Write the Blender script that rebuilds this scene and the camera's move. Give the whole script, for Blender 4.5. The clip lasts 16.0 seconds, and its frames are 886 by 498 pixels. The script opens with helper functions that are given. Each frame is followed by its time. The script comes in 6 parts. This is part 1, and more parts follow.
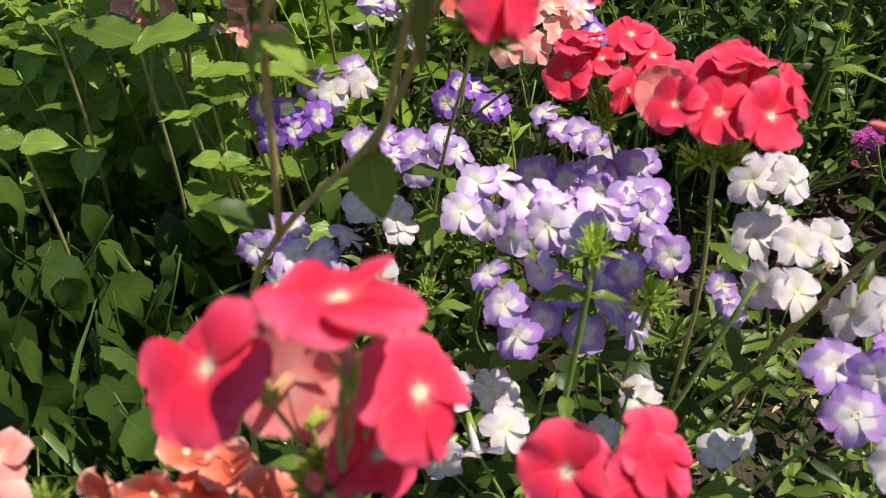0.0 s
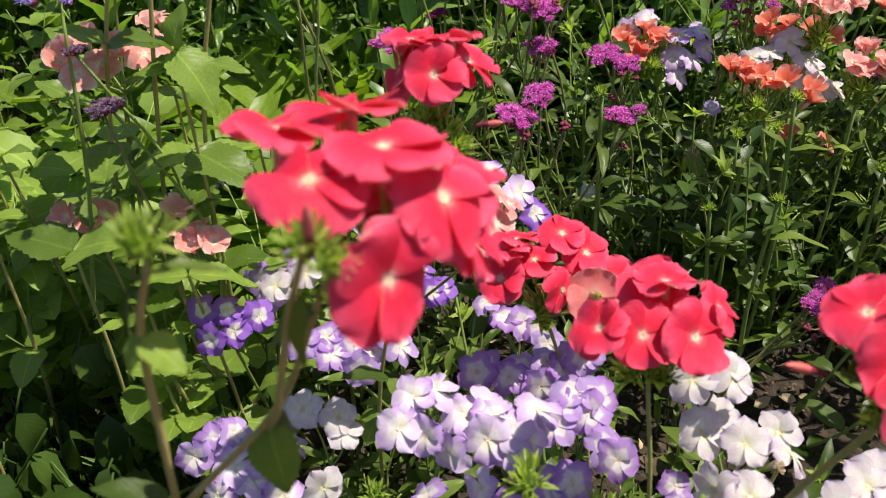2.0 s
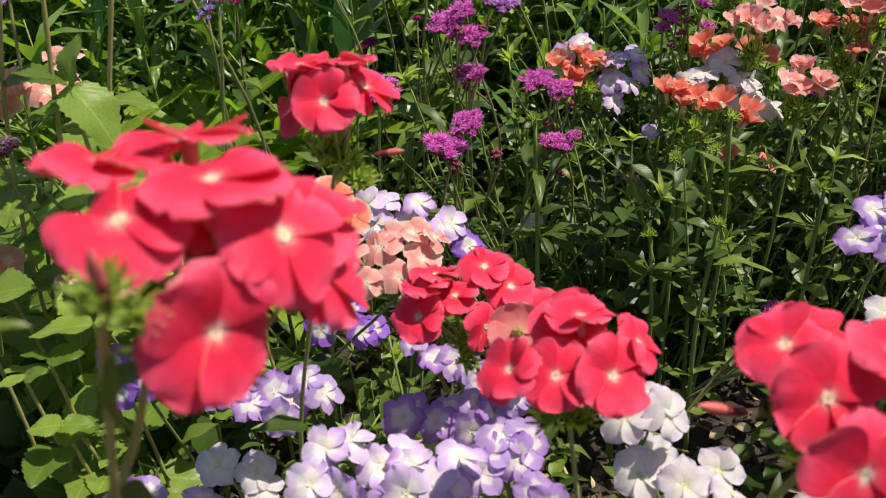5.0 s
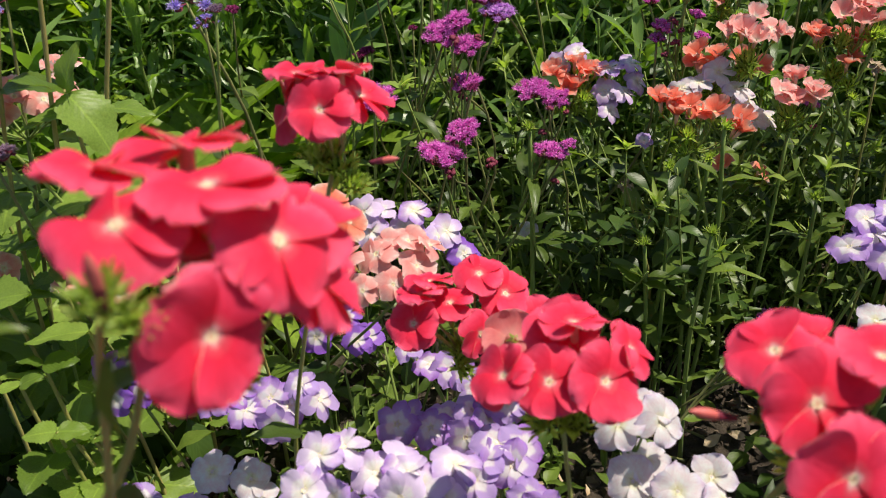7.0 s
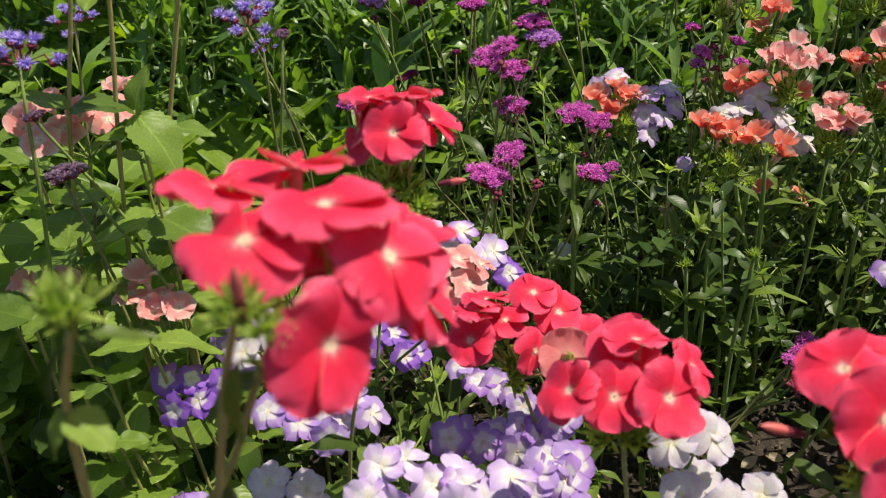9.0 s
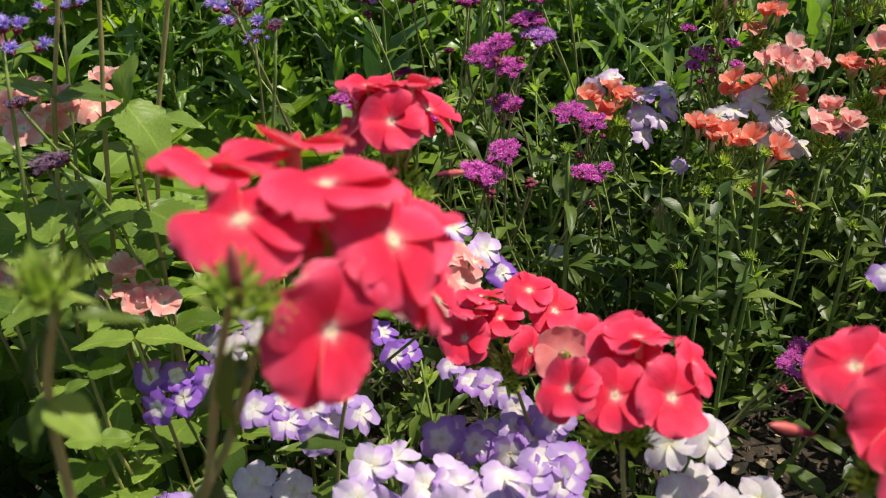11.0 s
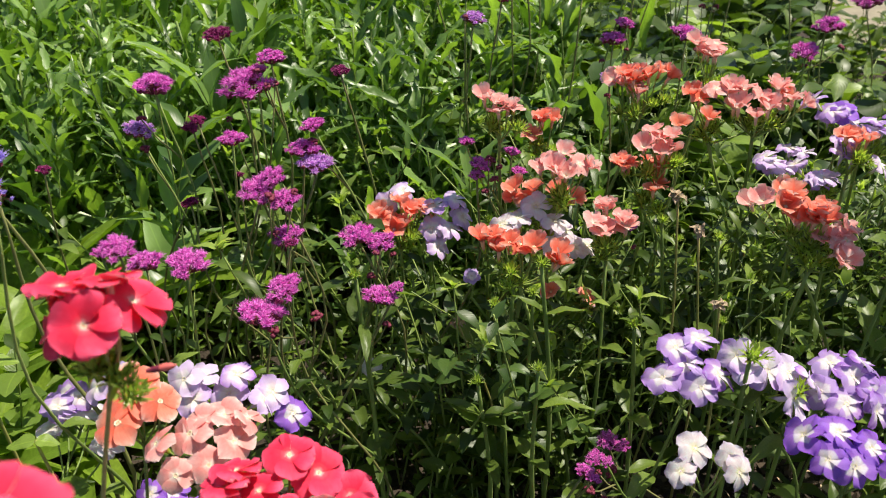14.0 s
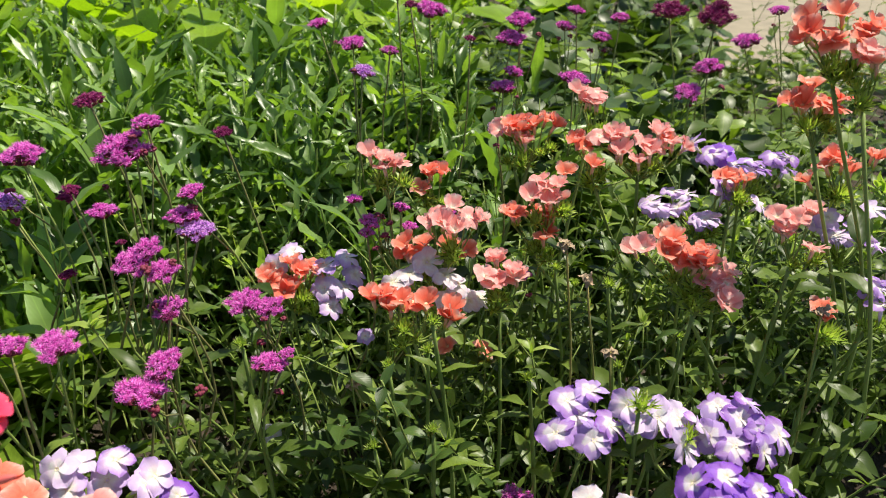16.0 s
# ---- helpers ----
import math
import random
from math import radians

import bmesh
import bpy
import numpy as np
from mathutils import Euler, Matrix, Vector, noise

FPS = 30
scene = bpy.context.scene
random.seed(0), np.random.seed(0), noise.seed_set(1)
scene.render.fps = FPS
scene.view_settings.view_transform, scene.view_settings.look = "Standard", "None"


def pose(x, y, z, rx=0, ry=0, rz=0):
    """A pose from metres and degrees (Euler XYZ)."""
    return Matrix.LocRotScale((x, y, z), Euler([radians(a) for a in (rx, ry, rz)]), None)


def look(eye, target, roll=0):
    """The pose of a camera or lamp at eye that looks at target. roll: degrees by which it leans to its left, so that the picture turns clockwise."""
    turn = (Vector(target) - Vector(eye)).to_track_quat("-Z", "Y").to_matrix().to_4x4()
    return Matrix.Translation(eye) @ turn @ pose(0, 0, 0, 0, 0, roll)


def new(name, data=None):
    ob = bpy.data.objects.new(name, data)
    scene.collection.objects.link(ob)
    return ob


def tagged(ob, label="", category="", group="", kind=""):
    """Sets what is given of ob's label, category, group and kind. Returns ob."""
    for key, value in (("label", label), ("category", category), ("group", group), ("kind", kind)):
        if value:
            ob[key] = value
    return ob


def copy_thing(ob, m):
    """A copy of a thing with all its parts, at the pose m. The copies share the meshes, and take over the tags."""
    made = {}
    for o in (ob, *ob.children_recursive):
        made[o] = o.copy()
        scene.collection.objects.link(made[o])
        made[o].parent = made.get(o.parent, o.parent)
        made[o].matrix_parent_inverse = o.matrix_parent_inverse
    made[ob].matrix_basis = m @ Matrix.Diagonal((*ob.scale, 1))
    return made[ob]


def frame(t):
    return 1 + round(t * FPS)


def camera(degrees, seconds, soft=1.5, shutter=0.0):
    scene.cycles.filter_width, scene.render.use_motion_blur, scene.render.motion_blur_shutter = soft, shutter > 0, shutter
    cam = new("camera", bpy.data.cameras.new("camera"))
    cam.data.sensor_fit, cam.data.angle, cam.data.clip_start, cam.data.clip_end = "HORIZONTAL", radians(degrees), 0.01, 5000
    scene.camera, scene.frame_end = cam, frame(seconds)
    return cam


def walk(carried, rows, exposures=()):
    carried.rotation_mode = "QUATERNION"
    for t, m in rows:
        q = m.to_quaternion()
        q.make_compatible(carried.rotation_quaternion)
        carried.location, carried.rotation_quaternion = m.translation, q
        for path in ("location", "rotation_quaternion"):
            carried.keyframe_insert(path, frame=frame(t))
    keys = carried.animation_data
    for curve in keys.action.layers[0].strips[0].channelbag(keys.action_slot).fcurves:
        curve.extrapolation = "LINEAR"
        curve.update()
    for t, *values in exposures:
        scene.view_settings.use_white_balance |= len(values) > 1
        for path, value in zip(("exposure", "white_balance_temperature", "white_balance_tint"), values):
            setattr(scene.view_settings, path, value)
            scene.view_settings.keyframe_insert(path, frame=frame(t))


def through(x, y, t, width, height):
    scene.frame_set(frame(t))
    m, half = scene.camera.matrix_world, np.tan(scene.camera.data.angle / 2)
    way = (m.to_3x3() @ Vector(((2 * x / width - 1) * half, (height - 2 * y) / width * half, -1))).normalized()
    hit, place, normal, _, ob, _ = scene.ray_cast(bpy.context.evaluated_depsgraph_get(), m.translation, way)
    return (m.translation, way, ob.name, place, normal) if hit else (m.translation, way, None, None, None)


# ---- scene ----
cam = camera(56.0, 16.0, soft=1.05)
cam.data.dof.use_dof = True
cam.data.dof.focus_distance = 0.65
cam.data.dof.aperture_fstop = 15.0
PATH = [
    (0, (0.015, 0.007, 0.512), (-0.009, 1.455, -0.869), 0.3),
    (0.5, (0.028, 0.008, 0.524), (0.016, 1.458, -0.854), -0.2),
    (1, (0.04, 0.024, 0.534), (0.009, 1.512, -0.803), -1.1),
    (1.5, (0.045, 0.037, 0.537), (0.027, 1.59, -0.723), -1.8),
    (2, (0.041, 0.044, 0.542), (0.056, 1.672, -0.619), -1.5),
    (2.5, (0.039, 0.053, 0.539), (0.083, 1.719, -0.567), -1.4),
    (3, (0.039, 0.058, 0.537), (0.098, 1.737, -0.547), -1.2),
    (3.5, (0.045, 0.055, 0.538), (0.107, 1.738, -0.54), -1.8),
    (4, (0.058, 0.064, 0.528), (0.128, 1.741, -0.559), -2.1),
    (4.2, (0.062, 0.067, 0.527), (0.141, 1.736, -0.573), -2.1),
    (6.5, (0.075, 0.062, 0.528), (0.157, 1.74, -0.557), -2.2),
    (7, (0.072, 0.063, 0.528), (0.163, 1.744, -0.552), -1.9),
    (7.5, (0.064, 0.066, 0.526), (0.162, 1.749, -0.55), -1.6),
    (8, (0.057, 0.062, 0.529), (0.145, 1.749, -0.543), -1.6),
    (8.5, (0.055, 0.053, 0.536), (0.12, 1.75, -0.521), -1.9),
    (9, (0.051, 0.053, 0.535), (0.104, 1.761, -0.503), -1.9),
    (9.2, (0.046, 0.053, 0.536), (0.102, 1.763, -0.499), -1.7),
    (11.3, (0.046, 0.062, 0.525), (0.138, 1.779, -0.497), -0.4),
    (11.5, (0.055, 0.064, 0.525), (0.156, 1.788, -0.484), -0.6),
    (12, (0.07, 0.064, 0.533), (0.211, 1.796, -0.458), -0.9),
    (12.5, (0.093, 0.064, 0.544), (0.278, 1.799, -0.433), -1.6),
    (13, (0.101, 0.069, 0.551), (0.355, 1.806, -0.406), -1.5),
    (13.5, (0.111, 0.074, 0.555), (0.429, 1.819, -0.37), -1.5),
    (14, (0.117, 0.08, 0.561), (0.499, 1.826, -0.337), -1.7),
    (14.5, (0.124, 0.087, 0.567), (0.562, 1.833, -0.304), -2.2),
    (15, (0.129, 0.088, 0.57), (0.62, 1.833, -0.275), -2.2),
    (15.5, (0.137, 0.088, 0.572), (0.668, 1.827, -0.261), -2.2),
    (16, (0.146, 0.087, 0.572), (0.715, 1.817, -0.253), -2.1),
]
EXPOSURES = [(0.0, 0.12), (1.5, 0.16), (3.5, 0.03), (9.0, -0.03), (12.5, 0.0), (14.0, 0.26), (16.0, 0.3)]
walk(cam, [(t, look(eye, target, roll)) for t, eye, target, roll in PATH], EXPOSURES)

# ---------------------------------------------------------------- light
SUN_DIR = Vector((0.45, 0.02, 1.0)).normalized()
world = bpy.data.worlds.new("sky")
scene.world = world
world.use_nodes = True
wn = world.node_tree
sky = wn.nodes.new("ShaderNodeTexSky")
sky.sky_type = "NISHITA"
sky.sun_disc = False
sky.sun_elevation = math.asin(SUN_DIR.z)
sky.sun_rotation = math.atan2(SUN_DIR.x, SUN_DIR.y)
wn.links.new(sky.outputs[0], wn.nodes["Background"].inputs[0])
wn.nodes["Background"].inputs[1].default_value = 0.085
sun_data = bpy.data.lights.new("sun", "SUN")
sun_data.energy, sun_data.angle, sun_data.color = 5.7, radians(0.53), (1.0, 0.93, 0.77)
sun = new("sun", sun_data)
sun.matrix_world = look(SUN_DIR * 5, (0, 0, 0))

# ---------------------------------------------------------------- materials


def material(name):
    m = bpy.data.materials.new(name)
    m.use_nodes = True
    nt = m.node_tree
    nt.nodes.clear()
    return m, nt


def node(nt, kind, **values):
    n = nt.nodes.new(kind)
    for key, value in values.items():
        n.inputs[key].default_value = value
    return n


def ramp(nt, factor, stops):
    r = nt.nodes.new("ShaderNodeValToRGB")
    e = r.color_ramp.elements
    while len(e) < len(stops):
        e.new(0.5)
    for el, (p, c) in zip(e, stops):
        el.position, el.color = p, (*c, 1)
    nt.links.new(factor, r.inputs[0])
    return r.outputs[0]


def mul(nt, a, b, fac=1.0, mode="MULTIPLY"):
    mix = nt.nodes.new("ShaderNodeMix")
    mix.data_type, mix.blend_type = "RGBA", mode
    mix.inputs[0].default_value = fac
    for sock, value in ((mix.inputs[6], a), (mix.inputs[7], b)):
        if hasattr(value, "links"):
            nt.links.new(value, sock)
        else:
            sock.default_value = (*value, 1)
    return mix.outputs[2]


def thin(nt, colour, rough, through_share, through_colour=None, bump=None, sheen=0.0, gloss=0.35):
    """A thin living surface: gloss and diffuse above, light that comes through below."""
    p = node(nt, "ShaderNodeBsdfPrincipled", Roughness=rough)
    p.inputs["Specular IOR Level"].default_value = gloss
    p.inputs["Sheen Weight"].default_value = sheen
    nt.links.new(colour, p.inputs["Base Color"])
    tr = nt.nodes.new("ShaderNodeBsdfTranslucent")
    nt.links.new(through_colour or colour, tr.inputs[0])
    if bump:
        nt.links.new(bump, p.inputs["Normal"])
    mix = node(nt, "ShaderNodeMixShader", Fac=through_share)
    nt.links.new(p.outputs[0], mix.inputs[1])
    nt.links.new(tr.outputs[0], mix.inputs[2])
    out = nt.nodes.new("ShaderNodeOutputMaterial")
    nt.links.new(mix.outputs[0], out.inputs[0])


def mapped(nt, scale):
    tc = nt.nodes.new("ShaderNodeTexCoord")
    mp = nt.nodes.new("ShaderNodeMapping")
    mp.inputs["Scale"].default_value = scale
    nt.links.new(tc.outputs["Object"], mp.inputs[0])
    return mp.outputs[0]


def noise_of(nt, coords, scale, detail=2.0):
    n = node(nt, "ShaderNodeTexNoise", Scale=scale, Detail=detail)
    nt.links.new(coords, n.inputs[0])
    return n.outputs[0]


def bump_of(nt, height, strength, distance):
    b = node(nt, "ShaderNodeBump", Strength=strength, Distance=distance)
    nt.links.new(height, b.inputs["Height"])
    return b.outputs[0]


def petal_material(name, stops, alt, share=0.33, star=0.0, stray=0.3, mode="MULTIPLY"):
    """stops: colour from the throat outwards, over the petal's own length; alt: a second tint that flowers vary towards."""
    m, nt = material(name)
    uv = nt.nodes.new("ShaderNodeUVMap")
    sep = nt.nodes.new("ShaderNodeSeparateXYZ")
    nt.links.new(uv.outputs[0], sep.inputs[0])
    side = nt.nodes.new("ShaderNodeMath")
    side.operation = "ABSOLUTE"
    nt.links.new(sep.outputs["X"], side.inputs[0])
    add = nt.nodes.new("ShaderNodeMath")
    add.operation = "MULTIPLY_ADD"
    nt.links.new(side.outputs[0], add.inputs[0])
    add.inputs[1].default_value = star
    nt.links.new(sep.outputs["Y"], add.inputs[2])
    wob = noise_of(nt, mapped(nt, (9, 9, 3)), 1.6)
    sub = nt.nodes.new("ShaderNodeMath")
    sub.operation = "MULTIPLY_ADD"
    nt.links.new(wob, sub.inputs[0])
    sub.inputs[1].default_value = stray
    off = nt.nodes.new("ShaderNodeMath")
    off.operation = "SUBTRACT"
    nt.links.new(add.outputs[0], off.inputs[0])
    off.inputs[1].default_value = stray / 2
    nt.links.new(off.outputs[0], sub.inputs[2])
    c = ramp(nt, sub.outputs[0], stops)
    info = nt.nodes.new("ShaderNodeObjectInfo")
    along = nt.nodes.new("ShaderNodeMapping")
    along.inputs["Scale"].default_value = (5.5, 1.1, 1)
    nt.links.new(uv.outputs[0], along.inputs[0])
    veins = noise_of(nt, along.outputs[0], 2.2, 4.0)
    blotch = noise_of(nt, mapped(nt, (5, 5, 2)), 1.3, 2.0)
    c = mul(nt, c, ramp(nt, veins, [(0.3, (0.93, 0.8, 0.84)), (0.65, (1.02, 1.06, 1.05))]), 0.7)
    c = mul(nt, c, ramp(nt, blotch, [(0.3, (0.95, 0.8, 0.84)), (0.7, (1.02, 1.1, 1.08))]), 0.8)
    tint = mul(nt, c, alt, 1.0, mode)
    mix = nt.nodes.new("ShaderNodeMix")
    mix.data_type = "RGBA"
    nt.links.new(info.outputs["Random"], mix.inputs[0])
    nt.links.new(c, mix.inputs[6])
    nt.links.new(tint, mix.inputs[7])
    thin(nt, mix.outputs[2], 0.5, share, bump=bump_of(nt, veins, 0.13, 0.012), gloss=0.12)
    return m


PETAL = {
    "red back": petal_material("underside of a red petal", [(0.0, (0.9, 0.62, 0.54)), (0.4, (0.93, 0.42, 0.42)), (1.0, (0.95, 0.48, 0.48))], (1.0, 1.1, 1.1), 0.55),
    "red": petal_material("red petal", [(0.0, (0.9, 0.62, 0.56)), (0.1, (0.9, 0.34, 0.37)), (0.17, (0.88, 0.09, 0.14)), (0.3, (0.94, 0.034, 0.09)), (0.62, (0.96, 0.052, 0.13)), (1.0, (0.97, 0.11, 0.22))], (1.0, 1.35, 1.3), 0.37, 0.16, 0.16),
    "coral": petal_material("coral petal", [(0.0, (0.6, 0.2, 0.13)), (0.2, (0.88, 0.17, 0.1)), (0.6, (0.91, 0.25, 0.17)), (0.85, (0.92, 0.4, 0.31)), (1.0, (0.93, 0.58, 0.5))], (1.0, 1.45, 1.5), 0.4),
    "salmon": petal_material("salmon petal", [(0.0, (0.88, 0.84, 0.7)), (0.1, (0.9, 0.62, 0.56)), (0.3, (0.91, 0.34, 0.31)), (0.6, (0.93, 0.42, 0.39)), (0.85, (0.93, 0.54, 0.5)), (1.0, (0.93, 0.68, 0.63))], (1.0, 1.25, 1.25), 0.4),
    "lilac": petal_material("lilac petal", [(0.0, (0.6, 0.64, 0.16)), (0.1, (0.84, 0.85, 0.6)), (0.22, (0.88, 0.86, 0.88)), (0.5, (0.84, 0.8, 0.86)), (0.62, (0.58, 0.4, 0.79)), (1.0, (0.4, 0.18, 0.66))], (0.56, 0.41, 0.78), 0.4, 0.3, 0.14, "LIGHTEN"),
    "white": petal_material("white petal", [(0.0, (0.5, 0.57, 0.18)), (0.13, (0.84, 0.86, 0.62)), (0.3, (0.84, 0.83, 0.82)), (0.65, (0.82, 0.8, 0.82)), (1.0, (0.7, 0.63, 0.8))], (1.0, 1.0, 1.0), 0.4, 0.12),
    "pale": petal_material("pale lilac petal", [(0.0, (0.5, 0.56, 0.18)), (0.13, (0.84, 0.86, 0.62)), (0.42, (0.84, 0.8, 0.85)), (0.68, (0.66, 0.5, 0.82)), (1.0, (0.45, 0.25, 0.72))], (0.72, 0.6, 0.82), 0.28, 0.2, 0.22, "LIGHTEN"),
    "violet": petal_material("violet petal", [(0.0, (0.6, 0.64, 0.16)), (0.12, (0.84, 0.85, 0.62)), (0.24, (0.88, 0.86, 0.88)), (0.42, (0.82, 0.76, 0.87)), (0.52, (0.42, 0.21, 0.74)), (1.0, (0.27, 0.09, 0.63))], (0.36, 0.17, 0.7), 0.38, 0.24, 0.12, "LIGHTEN"),
}


def leaf_material(name, dark, light, through, vein=0.5, share=0.4, rough=0.4, gloss=0.42):
    m, nt = material(name)
    info = nt.nodes.new("ShaderNodeObjectInfo")
    geo = nt.nodes.new("ShaderNodeNewGeometry")
    both = nt.nodes.new("ShaderNodeMath")
    both.operation = "ADD"
    nt.links.new(info.outputs["Random"], both.inputs[0])
    nt.links.new(geo.outputs["Random Per Island"], both.inputs[1])
    frac = nt.nodes.new("ShaderNodeMath")
    frac.operation = "FRACT"
    nt.links.new(both.outputs[0], frac.inputs[0])
    base = ramp(nt, frac.outputs[0], [(0.0, dark), (0.6, tuple((a + b) / 2 for a, b in zip(dark, light))), (1.0, light)])
    blotch = noise_of(nt, mapped(nt, (1, 1, 1)), 40.0, 4.0)
    c = mul(nt, base, ramp(nt, blotch, [(0.3, (0.72, 0.74, 0.6)), (0.65, (1.06, 1.05, 1.0))]), 0.8)
    uv = nt.nodes.new("ShaderNodeUVMap")
    sep = nt.nodes.new("ShaderNodeSeparateXYZ")
    nt.links.new(uv.outputs[0], sep.inputs[0])
    rib = nt.nodes.new("ShaderNodeMath")
    rib.operation = "ABSOLUTE"
    nt.links.new(sep.outputs["X"], rib.inputs[0])
    c = mul(nt, c, ramp(nt, rib.outputs[0], [(0.0, (1.5, 1.45, 1.3)), (0.09, (1, 1, 1))]), vein)
    side = nt.nodes.new("ShaderNodeMath")
    side.operation = "MULTIPLY_ADD"
    nt.links.new(rib.outputs[0], side.inputs[0])
    side.inputs[1].default_value = -0.42
    nt.links.new(sep.outputs["Y"], side.inputs[2])
    wave = nt.nodes.new("ShaderNodeMath")
    wave.operation = "PINGPONG"
    nt.links.new(side.outputs[0], wave.inputs[0])
    wave.inputs[1].default_value = 0.065
    tcol = mul(nt, c, through)
    thin(nt, c, rough, share, tcol, bump_of(nt, wave.outputs[0], 0.3 * vein, 0.006), gloss=gloss)
    return m


LEAF = leaf_material("phlox leaf", (0.034, 0.07, 0.012), (0.21, 0.3, 0.058), (1.5, 1.6, 0.5), vein=0.25, share=0.42)
BROAD = leaf_material("broad leaf", (0.1, 0.17, 0.024), (0.31, 0.44, 0.085), (1.5, 1.6, 0.5), vein=0.8, share=0.4)
BLADE = leaf_material("long leaf", (0.05, 0.115, 0.02), (0.29, 0.45, 0.13), (1.6, 1.7, 0.45), share=0.4, rough=0.36, gloss=0.65)
LIME = leaf_material("lime leaf", (0.2, 0.36, 0.02), (0.34, 0.5, 0.03), (1.5, 1.5, 0.5), share=0.5)
# grass darkened in its colour, in place of shade falling on it
GRASS_SHADE = leaf_material("grass blade with shade in its green", (0.02, 0.042, 0.009), (0.07, 0.115, 0.022), (1.5, 1.6, 0.5), share=0.3)
# leaf green taken down to carry shade in the colour, for low and deep foliage
GREEN_DARK_SHADE = leaf_material("dark broad leaf with shade in its green", (0.028, 0.06, 0.011), (0.08, 0.14, 0.028), (1.4, 1.5, 0.5), vein=0.6, share=0.2)
STRAP = leaf_material("strap leaf", (0.15, 0.25, 0.03), (0.28, 0.4, 0.05), (1.4, 1.5, 0.5), rough=0.4)
SEPAL = leaf_material("sepal", (0.3, 0.42, 0.08), (0.5, 0.61, 0.17), (1.4, 1.5, 0.6), vein=0.2, share=0.48)


def stem_material(name, low, high, scale=18.0):
    m, nt = material(name)
    n = noise_of(nt, mapped(nt, (1, 1, 0.35)), scale, 4.0)
    c = ramp(nt, n, [(0.35, low), (0.65, high)])
    fine = noise_of(nt, mapped(nt, (1, 1, 0.2)), 700.0, 2.0)
    c = mul(nt, c, ramp(nt, fine, [(0.3, (0.8, 0.8, 0.75)), (0.7, (1.1, 1.1, 1.05))]), 0.7)
    p = node(nt, "ShaderNodeBsdfPrincipled", Roughness=0.6)
    p.inputs["Sheen Weight"].default_value = 0.04
    p.inputs["Sheen Roughness"].default_value = 0.4
    nt.links.new(c, p.inputs["Base Color"])
    nt.links.new(bump_of(nt, fine, 0.4, 0.0006), p.inputs["Normal"])
    out = nt.nodes.new("ShaderNodeOutputMaterial")
    nt.links.new(p.outputs[0], out.inputs[0])
    return m


STEM = stem_material("green stem", (0.15, 0.23, 0.045), (0.29, 0.37, 0.09))
STEM_TAN = stem_material("bronzed stem", (0.3, 0.31, 0.08), (0.5, 0.4, 0.15))
STEM_RED = stem_material("wine stem", (0.16, 0.15, 0.05), (0.26, 0.28, 0.09))


def plain(name, a, b, scale, rough=0.7, bump=0.3, island=False):
    m, nt = material(name)
    if island:
        g = nt.nodes.new("ShaderNodeNewGeometry")
        fac = g.outputs["Random Per Island"]
    else:
        fac = noise_of(nt, mapped(nt, (1, 1, 1)), scale, 5.0)
    c = ramp(nt, fac, [(0.25, a), (0.75, b)] if not island else [(0, a), (1, b)])
    p = node(nt, "ShaderNodeBsdfPrincipled", Roughness=rough)
    nt.links.new(c, p.inputs["Base Color"])
    nt.links.new(bump_of(nt, noise_of(nt, mapped(nt, (1, 1, 1)), scale * 2.3, 6.0), bump, 0.004), p.inputs["Normal"])
    out = nt.nodes.new("ShaderNodeOutputMaterial")
    nt.links.new(p.outputs[0], out.inputs[0])
    return m


EYE_CREAM = plain("cream eye", (0.66, 0.58, 0.34), (0.8, 0.74, 0.56), 8.0, 0.6, 0.1)
EYE_DARK = plain("flower throat", (0.2, 0.12, 0.03), (0.36, 0.25, 0.06), 10.0, 0.7, 0.1)
TUBE = {
    "red": plain("red tube", (0.6, 0.2, 0.15), (0.72, 0.35, 0.25), 6.0, 0.6, 0.1),
    "coral": plain("coral tube", (0.7, 0.36, 0.22), (0.8, 0.5, 0.33), 6.0, 0.6, 0.1),
    "salmon": plain("salmon tube", (0.72, 0.4, 0.3), (0.8, 0.55, 0.42), 6.0, 0.6, 0.1),
    "lilac": plain("lilac tube", (0.6, 0.5, 0.68), (0.72, 0.66, 0.74), 6.0, 0.6, 0.1),
}
TUBE["white"] = TUBE["violet"] = TUBE["pale"] = TUBE["lilac"]
BUD_RED = plain("red bud", (0.5, 0.08, 0.09), (0.72, 0.2, 0.16), 90.0, 0.5, 0.1)
FLUFF = {
    "magenta": plain("magenta fluff", (0.64, 0.05, 0.46), (0.93, 0.32, 0.82), 1, 0.6, 0, True),
    "purple": plain("purple fluff", (0.55, 0.2, 0.68), (0.86, 0.52, 0.93), 1, 0.6, 0, True),
    "blue": plain("blue fluff", (0.34, 0.22, 0.74), (0.58, 0.47, 0.93), 1, 0.6, 0, True),
    "wine": plain("wine fluff", (0.2, 0.012, 0.07), (0.46, 0.04, 0.26), 1, 0.6, 0, True),
    "spent": plain("faded fluff", (0.2, 0.12, 0.14), (0.36, 0.22, 0.4), 1, 0.7, 0, True),
}
CUP = plain("wine bud cup", (0.14, 0.012, 0.035), (0.26, 0.03, 0.07), 120.0, 0.6, 0.3)
SOIL = plain("soil", (0.018, 0.013, 0.009), (0.07, 0.05, 0.034), 110.0, 0.95, 1.0)
CLOD = plain("clod", (0.025, 0.018, 0.012), (0.14, 0.1, 0.07), 60.0, 0.95, 0.0, True)
PATH_SAND = plain("sandy path", (0.22, 0.19, 0.14), (0.33, 0.285, 0.21), 14.0, 0.95, 0.5)

